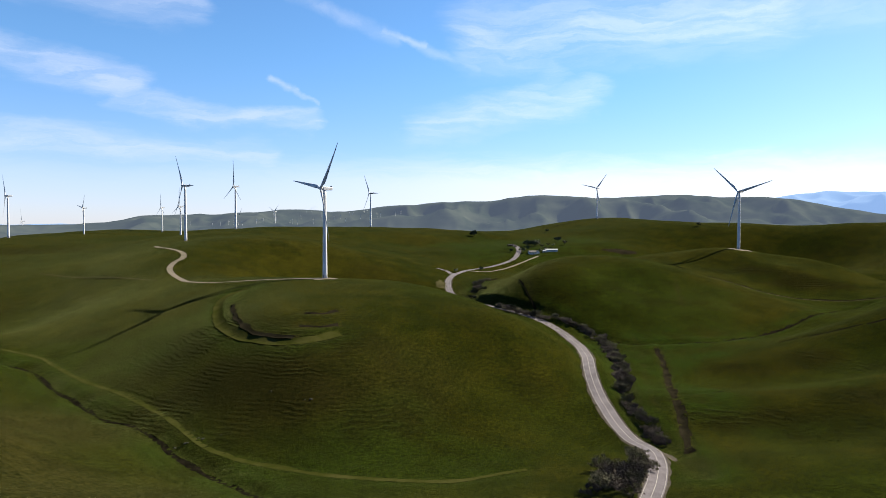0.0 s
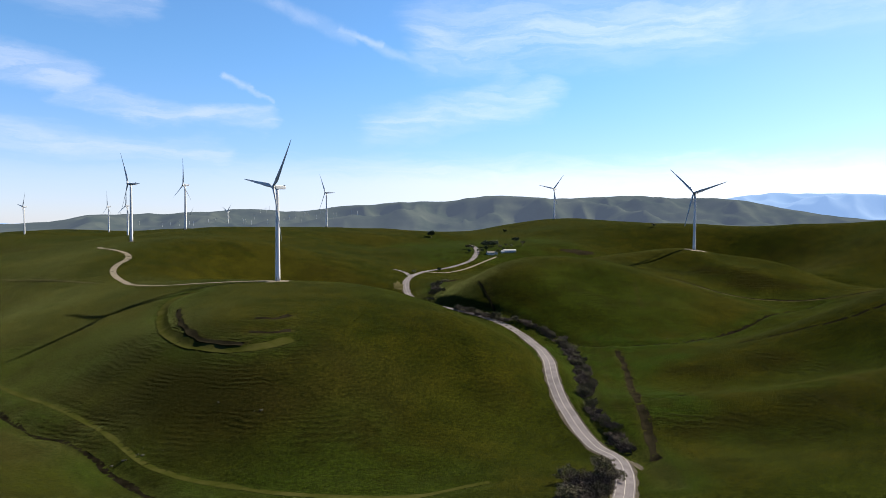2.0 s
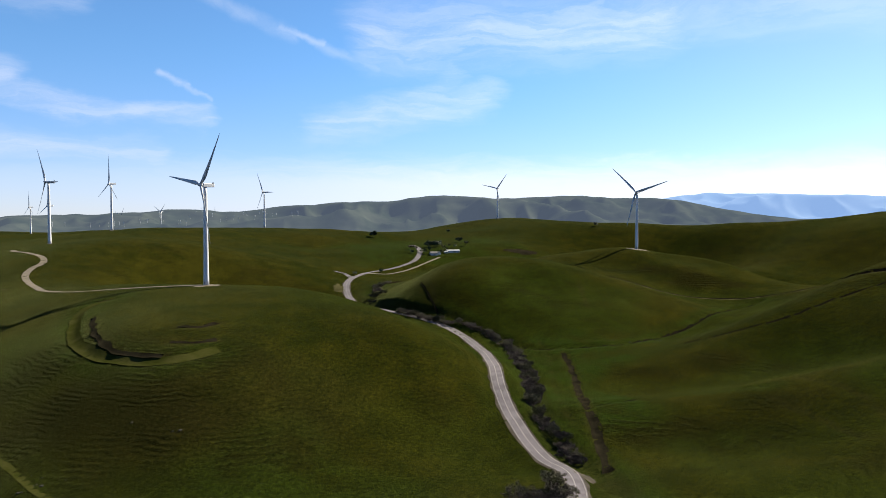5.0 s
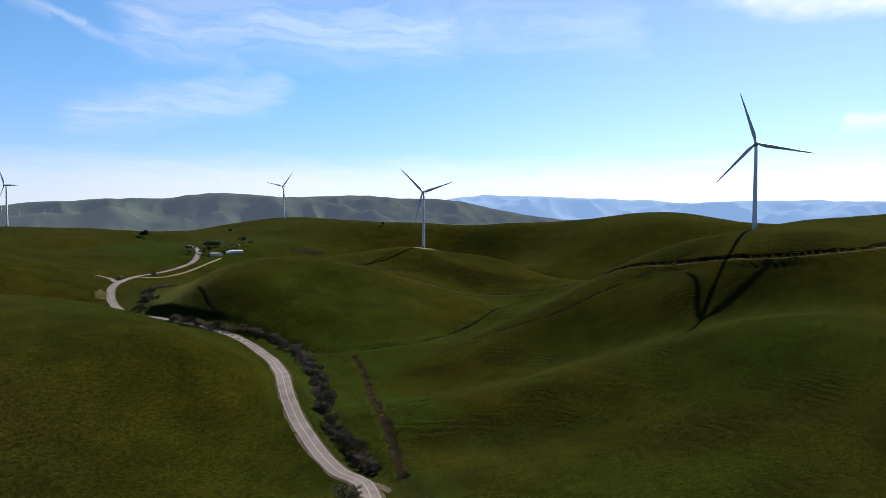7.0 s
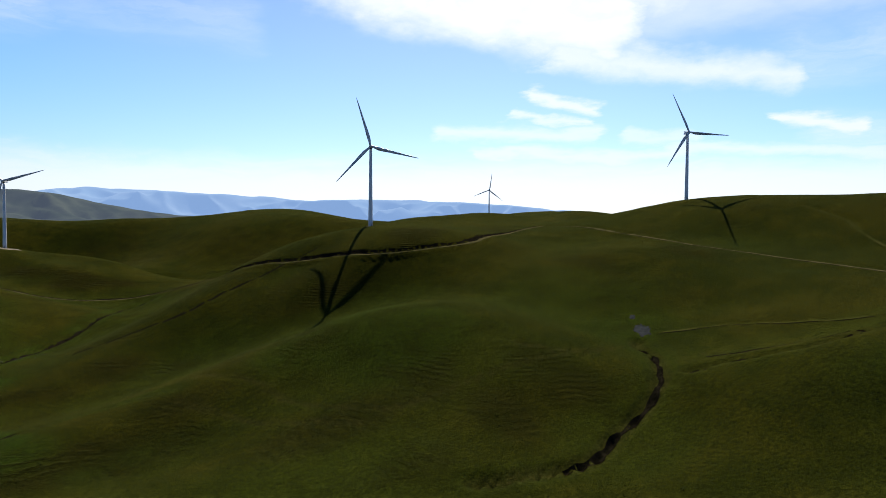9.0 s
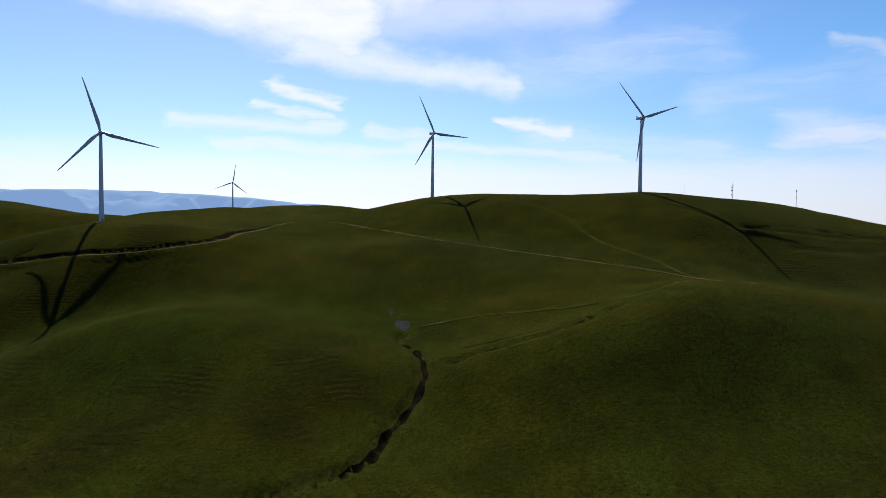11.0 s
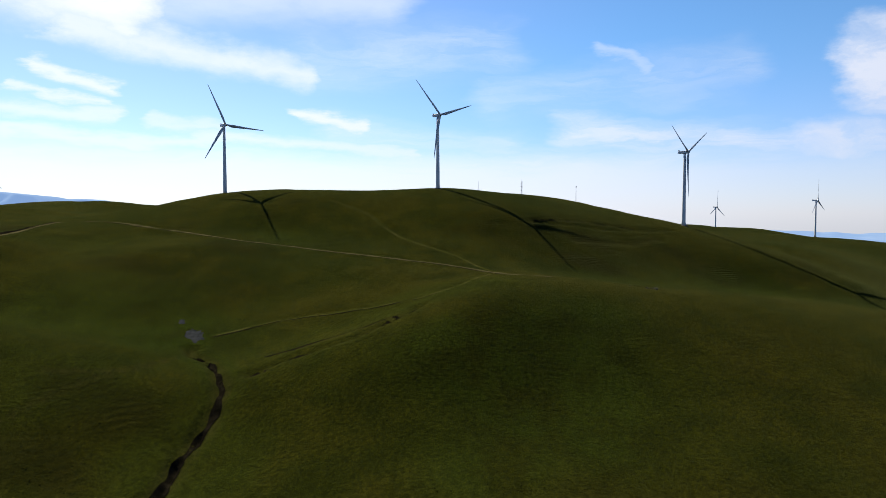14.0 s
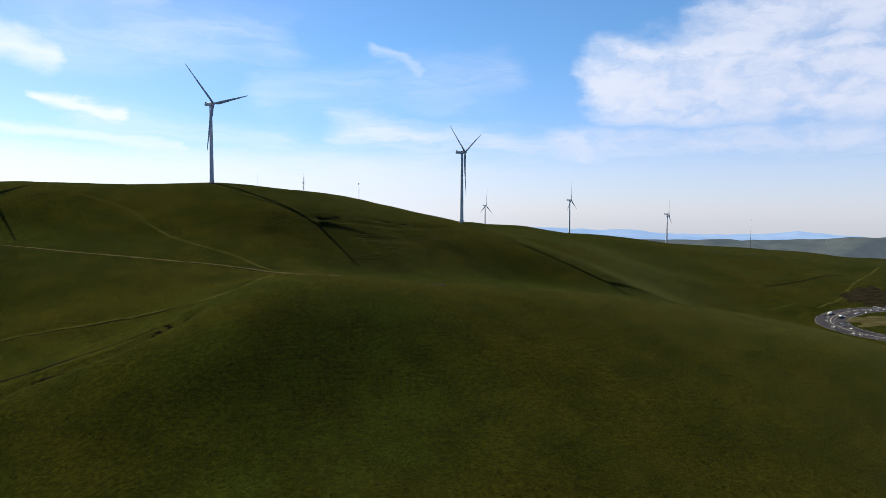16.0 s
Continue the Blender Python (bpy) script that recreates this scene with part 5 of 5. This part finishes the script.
brush = [plant("creek_bush", s, h, 9, w, 2, 7, 0.35, 0.30, BARK, mat, label, "bush", CREEK) for s, h, w, mat, label in (
    (1, 4.2, 3.6, TWIG, "bare purple-brown willow bush in the creek bed"), (2, 3.4, 3.8, TWIG, "low bare purple-brown creek bush"),
    (3, 4.6, 3.4, BUD, "olive budding willow bush in the creek bed"), (4, 3.0, 3.4, BUD, "low olive budding creek bush"))]
creek_line = spline(((60, 735), (73, 700), (97, 672), (118, 660), (131, 642), (140, 624), (144, 597), (139, 546), (133, 508), (124, 468), (120, 446), (116, 432)), 4.2)
for k, (x, y) in enumerate(creek_line):
    for _ in range(2):
        pick_ = brush[random.choice((0, 1, 1, 2, 3, 0))]
        rooted(pick_, x + random.gauss(0, 2.4), y + random.gauss(0, 2.4), random.uniform(0, 360), random.uniform(0.65, 1.15), used)
for x, y in spline(((110, 414), (111, 401), (112, 389), (113, 377), (113, 365), (111, 354)), 4.5):
    for _ in range(2):
        rooted(brush[random.choice((0, 1, 2))], x + random.gauss(2, 2.0), y + random.gauss(0, 2), random.uniform(0, 360), random.uniform(0.6, 1.05), used)
for k in range(20):
    x, y = 78 + random.gauss(0, 5), 290 + random.gauss(0, 14)
    rooted(brush[random.choice((0, 0, 2, 1))], x + (y - 290) * 0.45, y, random.uniform(0, 360), random.uniform(0.9, 1.4), used)
for x, y in spline(((40, 850), (44, 900), (52, 940), (60, 970)), 9):
    rooted(brush[random.choice((0, 2, 3))], x + random.gauss(0, 4), y + random.gauss(0, 4), random.uniform(0, 360), random.uniform(0.9, 1.5), used)

FARM = "trees round the farm"
oak = plant("evergreen_tree", 11, 8.5, 7, 7.0, 2, 60, 0.75, 0.42, BARK, LEAF, "dark round evergreen tree with a dense crown", "tree", FARM, 0.5, 2.2)
bare = plant("bare_tree", 12, 8.0, 6, 5.0, 2, 12, 0.5, 0.30, BARK, BUD, "bare grey tree beside the farm", "tree", FARM, 0.8, 2.4)
young = plant("orchard_tree", 13, 5.0, 6, 3.6, 2, 24, 0.45, 0.28, BARK, PALE_LEAF, "small pale-green orchard tree by the farm", "tree", FARM, 0.7, 1.5)
round_top = plant("round_tree", 14, 11.0, 7, 2.8, 1, 110, 0.8, 0.40, BARK, LEAF, "tall slim tree with a round dark crown", "tree", FARM, 0.6, 6.5)
for proto, x, y, size in ((oak, 166, 1352, 1.1), (oak, 173, 1356, 1.25), (oak, 180, 1350, 1.0), (oak, 187, 1358, 0.95), (oak, 68, 1540, 1.35), (oak, 236, 1408, 1.0),
                          (oak, 20, 1072, 0.55), (oak, 62, 1118, 0.5), (bare, 127, 1322, 0.9), (bare, 133, 1326, 1.0), (bare, 139, 1318, 0.85), (bare, 190, 1318, 1.0),
                          (bare, 238, 1345, 1.15), (bare, 204, 1338, 0.8), (young, 152, 1292, 1.2), (young, 146, 1296, 1.1), (young, 183, 1290, 1.0), (young, 196, 1312, 0.9),
                          (young, 214, 1330, 1.0), (round_top, 159, 1284, 1.0), (oak, 128, 1290, 0.5), (oak, 560, 1500, 0.7), (oak, 250, 1650, 0.6)):
    rooted(proto, x, y, random.uniform(0, 360), size, used)

# ---- the farm ----
SIDING = worn("white_siding", (0.30, 0.30, 0.30), (0.38, 0.38, 0.375), 0.6, 0.7)
ROOFING = worn("dark_shingles", (0.045, 0.042, 0.045), (0.085, 0.080, 0.082), 0.8, 0.9)
TIN = worn("pale_tin_roof", (0.22, 0.225, 0.235), (0.32, 0.325, 0.335), 0.3, 0.5, 0.3)
PANE = worn("dark_window_glass", (0.02, 0.022, 0.026), (0.04, 0.042, 0.05), 2.0, 0.15, gloss=0.6)


def gabled(name, x, y, turn, long, deep, tall, rise, wall_mat, roof_mat, label, category, windows):
    thing = new(name)
    thing.matrix_basis = pose(x, y, float(ground(x, y)) - 0.2, 0, 0, turn)
    bm = bmesh.new()
    a, b = long / 2, deep / 2
    low_ = [bm.verts.new(v) for v in ((-a, -b, -1), (a, -b, -1), (a, b, -1), (-a, b, -1))]
    top_ = [bm.verts.new(v) for v in ((-a, -b, tall), (a, -b, tall), (a, b, tall), (-a, b, tall))]
    ridge = [bm.verts.new((-a, 0, tall + rise)), bm.verts.new((a, 0, tall + rise))]
    for i in (0, 2):
        bm.faces.new((low_[i], low_[(i + 1) % 4], top_[(i + 1) % 4], top_[i]))
    bm.faces.new((low_[1], low_[2], top_[2], ridge[1], top_[1]))
    bm.faces.new((low_[3], low_[0], top_[0], ridge[0], top_[3]))
    wall = part("wall", bm, wall_mat, thing)
    bm = bmesh.new()
    e, drop = 0.5, 0.5 * rise / b
    for s in (-1, 1):
        v = [bm.verts.new(p) for p in ((-a - e, 0, tall + rise + 0.05), (a + e, 0, tall + rise + 0.05), (a + e, s * (b + e), tall - drop + 0.05), (-a - e, s * (b + e), tall - drop + 0.05))]
        u = [bm.verts.new(p.co + Vector((0, 0, 0.2))) for p in v]
        bm.faces.new(u)
        bm.faces.new(v[::-1])
        for i in range(4):
            bm.faces.new((v[i], v[(i + 1) % 4], u[(i + 1) % 4], u[i]))
    part("roof", bm, roof_mat, thing)
    for k in range(windows):
        part("window", box(bmesh.new(), -a + long * (k + 0.5) / windows, -b - 0.03, tall * 0.55, 1.1, 0.12, 1.2, 0.02), PANE, wall)
    part("door", box(bmesh.new(), a * 0.12, -b - 0.03, 1.0, 1.0, 0.12, 2.1, 0.02), DARK, wall)
    return tagged(thing, label, category)


gabled("farm_house", 166, 1276, 8, 13, 9, 3.4, 2.8, SIDING, ROOFING, "white farm house with a dark shingle roof", "house", 4)
gabled("house_wing", 176, 1282, 98, 9, 7, 3.0, 2.2, SIDING, ROOFING, "white wing of the farm house, dark roof", "house", 2)
gabled("barn", 205, 1298, 6, 24, 9, 3.0, 1.6, SIDING, TIN, "long low white barn with a tin roof", "barn", 5)
gabled("shed", 191, 1292, 10, 6, 5, 2.6, 1.2, SIDING, TIN, "small white shed beside the barn", "shed", 1)

# ---- masts on the ridge ----


def strut(bm, a, b, r, sides=5):
    a, b = Vector(a), Vector(b)
    turn_ = (b - a).to_track_quat("Z", "Y").to_matrix().to_4x4()
    bmesh.ops.create_cone(bm, cap_ends=True, segments=sides, radius1=r, radius2=r, depth=(b - a).length, matrix=Matrix.Translation((a + b) / 2) @ turn_)


def lattice_mast(x, y, tall, wide, label):
    thing = new("lattice_mast")
    thing.matrix_basis = pose(x, y, float(ground(x, y)), 0, 0, 20)
    legs = [(wide * math.cos(a), wide * math.sin(a)) for a in (0, 2.094, 4.189)]
    for u, v in legs:
        bm = bmesh.new()
        strut(bm, (u, v, -0.5), (u, v, tall), 0.09)
        part("leg", bm, STEEL, thing)
    bm = bmesh.new()
    step = wide * 2.2
    for k in range(int(tall / step)):
        for i in range(3):
            (u, v), (p, q) = legs[i], legs[(i + 1) % 3]
            strut(bm, (u, v, k * step), (p, q, (k + 1) * step), 0.05, 4)
            strut(bm, (u, v, k * step), (p, q, k * step), 0.05, 4)
    part("bracing", bm, STEEL, thing)
    for k, (z, s) in enumerate(((tall * 0.62, 1.3), (tall * 0.36, 1.0), (tall * 0.8, 0.8))):
        part("antenna", box(bmesh.new(), wide + 0.3, 0.2, z, 0.4, s, s * 1.2, 0.05), DARK, thing, "dark box antenna")
    bm = bmesh.new()
    strut(bm, (0, 0, tall - 1), (0, 0, tall + 3.5), 0.05)
    part("rod", bm, STEEL, thing)
    return tagged(thing, label, "mast")


def pole_mast(x, y, tall, r, heads, label):
    thing = new("pole_mast")
    thing.matrix_basis = pose(x, y, float(ground(x, y)), 0, 0, -15)
    part("pole", lathe(bmesh.new(), ((r, 0, 0, -1), (r * 0.6, 0, 0, tall)), 10), STEEL, thing, smooth_=True)
    if heads:
        bm = bmesh.new()
        strut(bm, (-1.6, 0, tall - 0.3), (1.6, 0, tall - 0.3), 0.12)
        part("crossarm", bm, STEEL, thing)
        for s in (-1.25, 1.25):
            part("floodlight", box(bmesh.new(), s, 0, tall + 0.5, 1.3, 1.0, 1.5, 0.1), DARK, thing, "dark floodlight box")
    return tagged(thing, label, "mast")


lattice_mast(776, -67, 17, 0.55, "grey steel lattice radio mast on the ridge")
pole_mast(812, -139, 20, 0.28, True, "steel pole with two dark boxes on top")
pole_mast(800, -22, 12, 0.10, False, "thin bare steel mast on the ridge")
pole_mast(1444, -1456, 86, 0.55, False, "tall thin steel mast on a far hill")
pole_mast(1387, -1686, 45, 0.5, False, "thin steel mast on a far hill")

# ---- rocks and a stony seep ----
STONE = worn("grey_stone", (0.012, 0.0115, 0.011), (0.030, 0.0285, 0.026), 1.3, 0.9, relief=0.5, depth=0.1)


def rock(seed, size):
    rng = random.Random(seed)
    bm = bmesh.new()
    bmesh.ops.create_icosphere(bm, subdivisions=2, radius=1.0)
    for v in bm.verts:
        v.co *= 0.75 + 0.4 * noise.noise(v.co * 1.3 + Vector((seed * 3.1, 0, 0)))
        v.co.z *= 0.65
    ob = part("boulder", bm, STONE)
    ob.scale = (size * rng.uniform(0.8, 1.4), size, size)
    return tagged(ob, "grey weathered boulder lying in the grass", "rock", "boulders in the grass")


boulders = [rock(s, 1.0) for s in (1, 2, 3)]
spots = [(439 + random.gauss(0, 3.5), -80 + random.gauss(0, 6)) for _ in range(12)] + [(552 + random.gauss(0, 5), -353 + random.gauss(0, 7)) for _ in range(9)]
spots += [(262 + random.gauss(0, 14), 596 + random.gauss(0, 5)) for _ in range(10)] + [(-128 + random.gauss(0, 6), 352 + random.gauss(0, 5)) for _ in range(9)]
spots += [(-75 + random.gauss(0, 12), 372 + random.gauss(0, 8)) for _ in range(3)]
for k, (x, y) in enumerate(spots):
    s = random.uniform(0.35, 1.0)
    m = pose(x, y, float(ground(x, y)) + 0.1 * s, 0, 0, random.uniform(0, 360))
    ob = boulders[k] if k < 3 else copy_thing(boulders[k % 3], m)
    ob.matrix_basis = m
    ob.scale = (s * random.uniform(0.9, 1.5), s, s)

SEEP = worn("grey_seep", (0.009, 0.0100, 0.0112), (0.021, 0.023, 0.026), 0.4, 1.0, gloss=0.0, relief=0.3)


def patch(name, x, y, a, b, turn, mat, label, lift=0.10):
    """A ragged patch of bare ground."""
    verts, faces = [(x, y, float(ground(x, y)) + lift)], []
    rings_, sides = 5, 40
    for k in range(1, rings_ + 1):
        for i in range(sides):
            t = 2 * math.pi * i / sides
            rag = 1 + 0.32 * float(lattice(np.array(math.cos(t) * 3), np.array(math.sin(t) * 3), 0.9, x)) + 0.2 * float(lattice(np.array(math.cos(t) * 3), np.array(math.sin(t) * 3), 0.35, y))
            u, v = a * rag * k / rings_ * math.cos(t), b * rag * k / rings_ * math.sin(t)
            c, s = math.cos(radians(turn)), math.sin(radians(turn))
            px, py = x + c * u - s * v, y + s * u + c * v
            verts.append((px, py, float(ground(px, py)) + (lift if k < rings_ else -0.05)))
    for i in range(sides):
        faces.append((0, 1 + i, 1 + (i + 1) % sides))
    for k in range(rings_ - 1):
        for i in range(sides):
            p, q = 1 + k * sides, 1 + (k + 1) * sides
            faces.append((p + i, q + i, q + (i + 1) % sides, p + (i + 1) % sides))
    return tagged(build(name, verts, faces, mat, True), label, "ground", kind="structure")


patch("stony_seep", 432, 196, 12, 5, 20, SEEP, "grey stony seep in the hollow")
patch("stony_seep", 455, 210, 4, 2, 20, SEEP, "small grey stony seep")
patch("freeway_bank", 842, -1075, 40, 85, 25, SOIL, "bare brown cutting above the freeway", 0.4)
patch("freeway_island", 700, -915, 34, 60, -25, TRACK, "dry brown slope inside the freeway bend", 0.3)
patch("dark_pond", 344, 1322, 34, 14, 10, SOIL, "dark bare hollow of a dry stock pond", 0.3)
patch("turbine_pad", -108, 619, 13, 9, 20, GRAVEL, "pale gravel pad round a turbine foot", 0.14)
patch("turbine_pad", 419, 966, 16, 10, 0, GRAVEL, "pale gravel pad round a turbine foot", 0.14)
patch("turbine_pad", -398, 1306, 18, 9, 0, TRACK, "earth pad round a turbine foot", 0.14)
patch("turbine_pad", 556, 512, 12, 8, 30, SOIL, "dark soil pad round a turbine foot", 0.14)
patch("road_bank", -2, 960, 7, 22, 5, TRACK, "tan earth bank beside the road", 0.2)
patch("road_turnout", 110, 336, 4, 9, 10, SHOULDER, "pale gravel turnout beside the road bend", 0.12)
patch("creek_bank", 70, 985, 12, 26, -20, SOIL, "bare brown creek bank", 0.2)

# ---- tussocks: dark clumps of coarse grass on the near slopes ----
TUFT = worn("coarse_grass", (0.0016, 0.0022, 0.0007), (0.0042, 0.0050, 0.0016), 0.8, 1.0, gloss=0.0)


def tussocks(count, seed):
    rng = np.random.default_rng(seed)
    a, r = np.radians(rng.uniform(-36, 142, count)), np.sqrt(rng.uniform(190 ** 2, 720 ** 2, count))
    x, y = 20 + r * np.sin(a), 70 + r * np.cos(a)
    thick = lattice(x, y, 42, 41) + 0.8 * lattice(x, y, 13, 42)
    keep = thick > rng.uniform(0.1, 1.1, count)
    road_ = spline(ROAD, 12)
    keep &= np.min(np.hypot(x[:, None] - road_[:, 0], y[:, None] - road_[:, 1]), 1) > 9
    x, y = x[keep], y[keep]
    verts, faces = [], []
    for k, (u, v, w) in enumerate(zip(x, y, ground(x, y))):
        wide_, tall_ = rng.uniform(0.15, 0.60), rng.uniform(0.10, 0.35)
        turn_ = rng.uniform(0, 6.28) + np.arange(5) * 1.257
        out_ = wide_ * rng.uniform(0.6, 1.3, 5)
        verts += [(u + o * math.cos(t), v + o * math.sin(t), w - 0.15) for o, t in zip(out_, turn_)]
        verts.append((u + rng.uniform(-0.2, 0.2), v + rng.uniform(-0.2, 0.2), w + tall_))
        faces += [(6 * k + i, 6 * k + (i + 1) % 5, 6 * k + 5) for i in range(5)]
    tagged(build("tussocks", verts, faces, TUFT), "dark tussocks of coarse grass scattered over the slopes", "grass", kind="stuff")


tussocks(75000, 5)

# ---- traffic on the freeway ----
GLASS = worn("car_glass", (0.02, 0.022, 0.025), (0.035, 0.037, 0.04), 2.0, 0.1, gloss=0.6)
TYRE = worn("tyre_rubber", (0.02, 0.02, 0.02), (0.035, 0.035, 0.035), 3.0, 0.9)


def car(colour, label, truck=False):
    paint = worn("car_paint_" + colour[0], colour[1], colour[1], 1.0, 0.3, gloss=0.5)
    thing = new("truck" if truck else "car")
    if truck:
        part("trailer", box(bmesh.new(), 0, -1.5, 2.2, 2.5, 12, 2.9, 0.08), paint, thing)
        part("cab", box(bmesh.new(), 0, 6.2, 1.6, 2.4, 2.6, 2.4, 0.25), DARK, thing, "dark cab")
        wheels = [(s, y) for s in (-1.1, 1.1) for y in (-6, -4.8, 3.2, 6.4)]
    else:
        part("body", box(bmesh.new(), 0, 0, 0.68, 1.8, 4.6, 0.72, 0.18), paint, thing)
        bm = box(bmesh.new(), 0, -0.3, 1.25, 1.6, 2.5, 0.62, 0.12)
        for v in bm.verts:
            if v.co.z > 1.3:
                v.co.y = -0.3 + (v.co.y + 0.3) * 0.68
                v.co.x *= 0.86
        part("glasshouse", bm, GLASS, thing, "dark tinted windows")
        wheels = [(s, y) for s in (-0.82, 0.82) for y in (-1.45, 1.4)]
    for s, y in wheels:
        bm = bmesh.new()
        bmesh.ops.create_cone(bm, cap_ends=True, segments=14, radius1=0.34, radius2=0.34, depth=0.24, matrix=Matrix.Translation((s, y, 0.34)) @ Matrix.Rotation(radians(90), 4, "Y"))
        part("wheel", bm, TYRE, thing)
    return tagged(thing, label, "truck" if truck else "car", "traffic on the freeway")


fleet = [car(("white", (0.75, 0.75, 0.75)), "white car on the freeway"), car(("silver", (0.45, 0.46, 0.48)), "silver car on the freeway"),
         car(("black", (0.02, 0.02, 0.022)), "black car on the freeway"), car(("blue", (0.04, 0.07, 0.16)), "dark blue car on the freeway"),
         car(("cream", (0.70, 0.68, 0.62)), "white lorry on the freeway", True)]
lane_line = spline(FREEWAY, 3)
heads = np.gradient(lane_line, axis=0)
gone = set()
for k in range(46):
    i = random.randrange(60, len(lane_line) - 60)
    off = random.choice((-18, -14.4, -10.8, -7.2, 8.5, 12.1, 15.7, 19.3))
    cell = (i // 5, off)
    if cell in gone:
        continue
    gone.add(cell)
    dx, dy = heads[i] / np.hypot(*heads[i])
    x, y = lane_line[i, 0] + dy * off, lane_line[i, 1] - dx * off
    turn = math.degrees(math.atan2(-dx, dy)) + (180 if off > 0 else 0)
    proto = fleet[4] if k % 14 == 13 else fleet[random.choice((0, 0, 1, 2, 2, 3))]
    m = pose(x, y, float(ground(x, y)) + 0.22, 0, 0, turn)
    ob = copy_thing(proto, m) if proto in used else proto
    used.add(proto)
    ob.matrix_basis = m

# ---- rows of small old turbines on the far range ----
for x, y in ((359, 407), (373, 403), (388, 402), (397, 401), (405, 403), (412, 403), (438, 399), (476, 396), (500, 401), (504, 401), (513, 400), (541, 398),
             (557, 390), (561, 379), (540, 380), (547, 373), (580, 391), (592, 390), (608, 383), (614, 383), (627, 390), (635, 380), (640, 380), (648, 386),
             (657, 387), (663, 390), (530, 384), (520, 390), (600, 395), (570, 396), (690, 388), (700, 384), (470, 388), (450, 396), (300, 401), (320, 402)):
    heading = math.degrees(math.atan((x - 784) / 1208))
    up_angle = math.degrees(math.atan((398 - y) / 1208))
    for r in range(2380, 3300, 20):
        z = float(hills_z(np.array([[heading]]), np.array([[(r - 2350) / 1250]]))[2][0, 0])
        if math.degrees(math.atan((z - 131) / r)) >= up_angle or r > 3260:
            break
    px, py = 15 + math.sin(radians(heading)) * r, 60 + math.cos(radians(heading)) * r
    ob = stand(turbine, px, py, random.uniform(0, 120), -50 + random.uniform(-12, 12), size=0.19, z=z)
    tagged(ob, "small old white wind turbine on a distant hillside", "wind turbine", "old turbines on the far range")
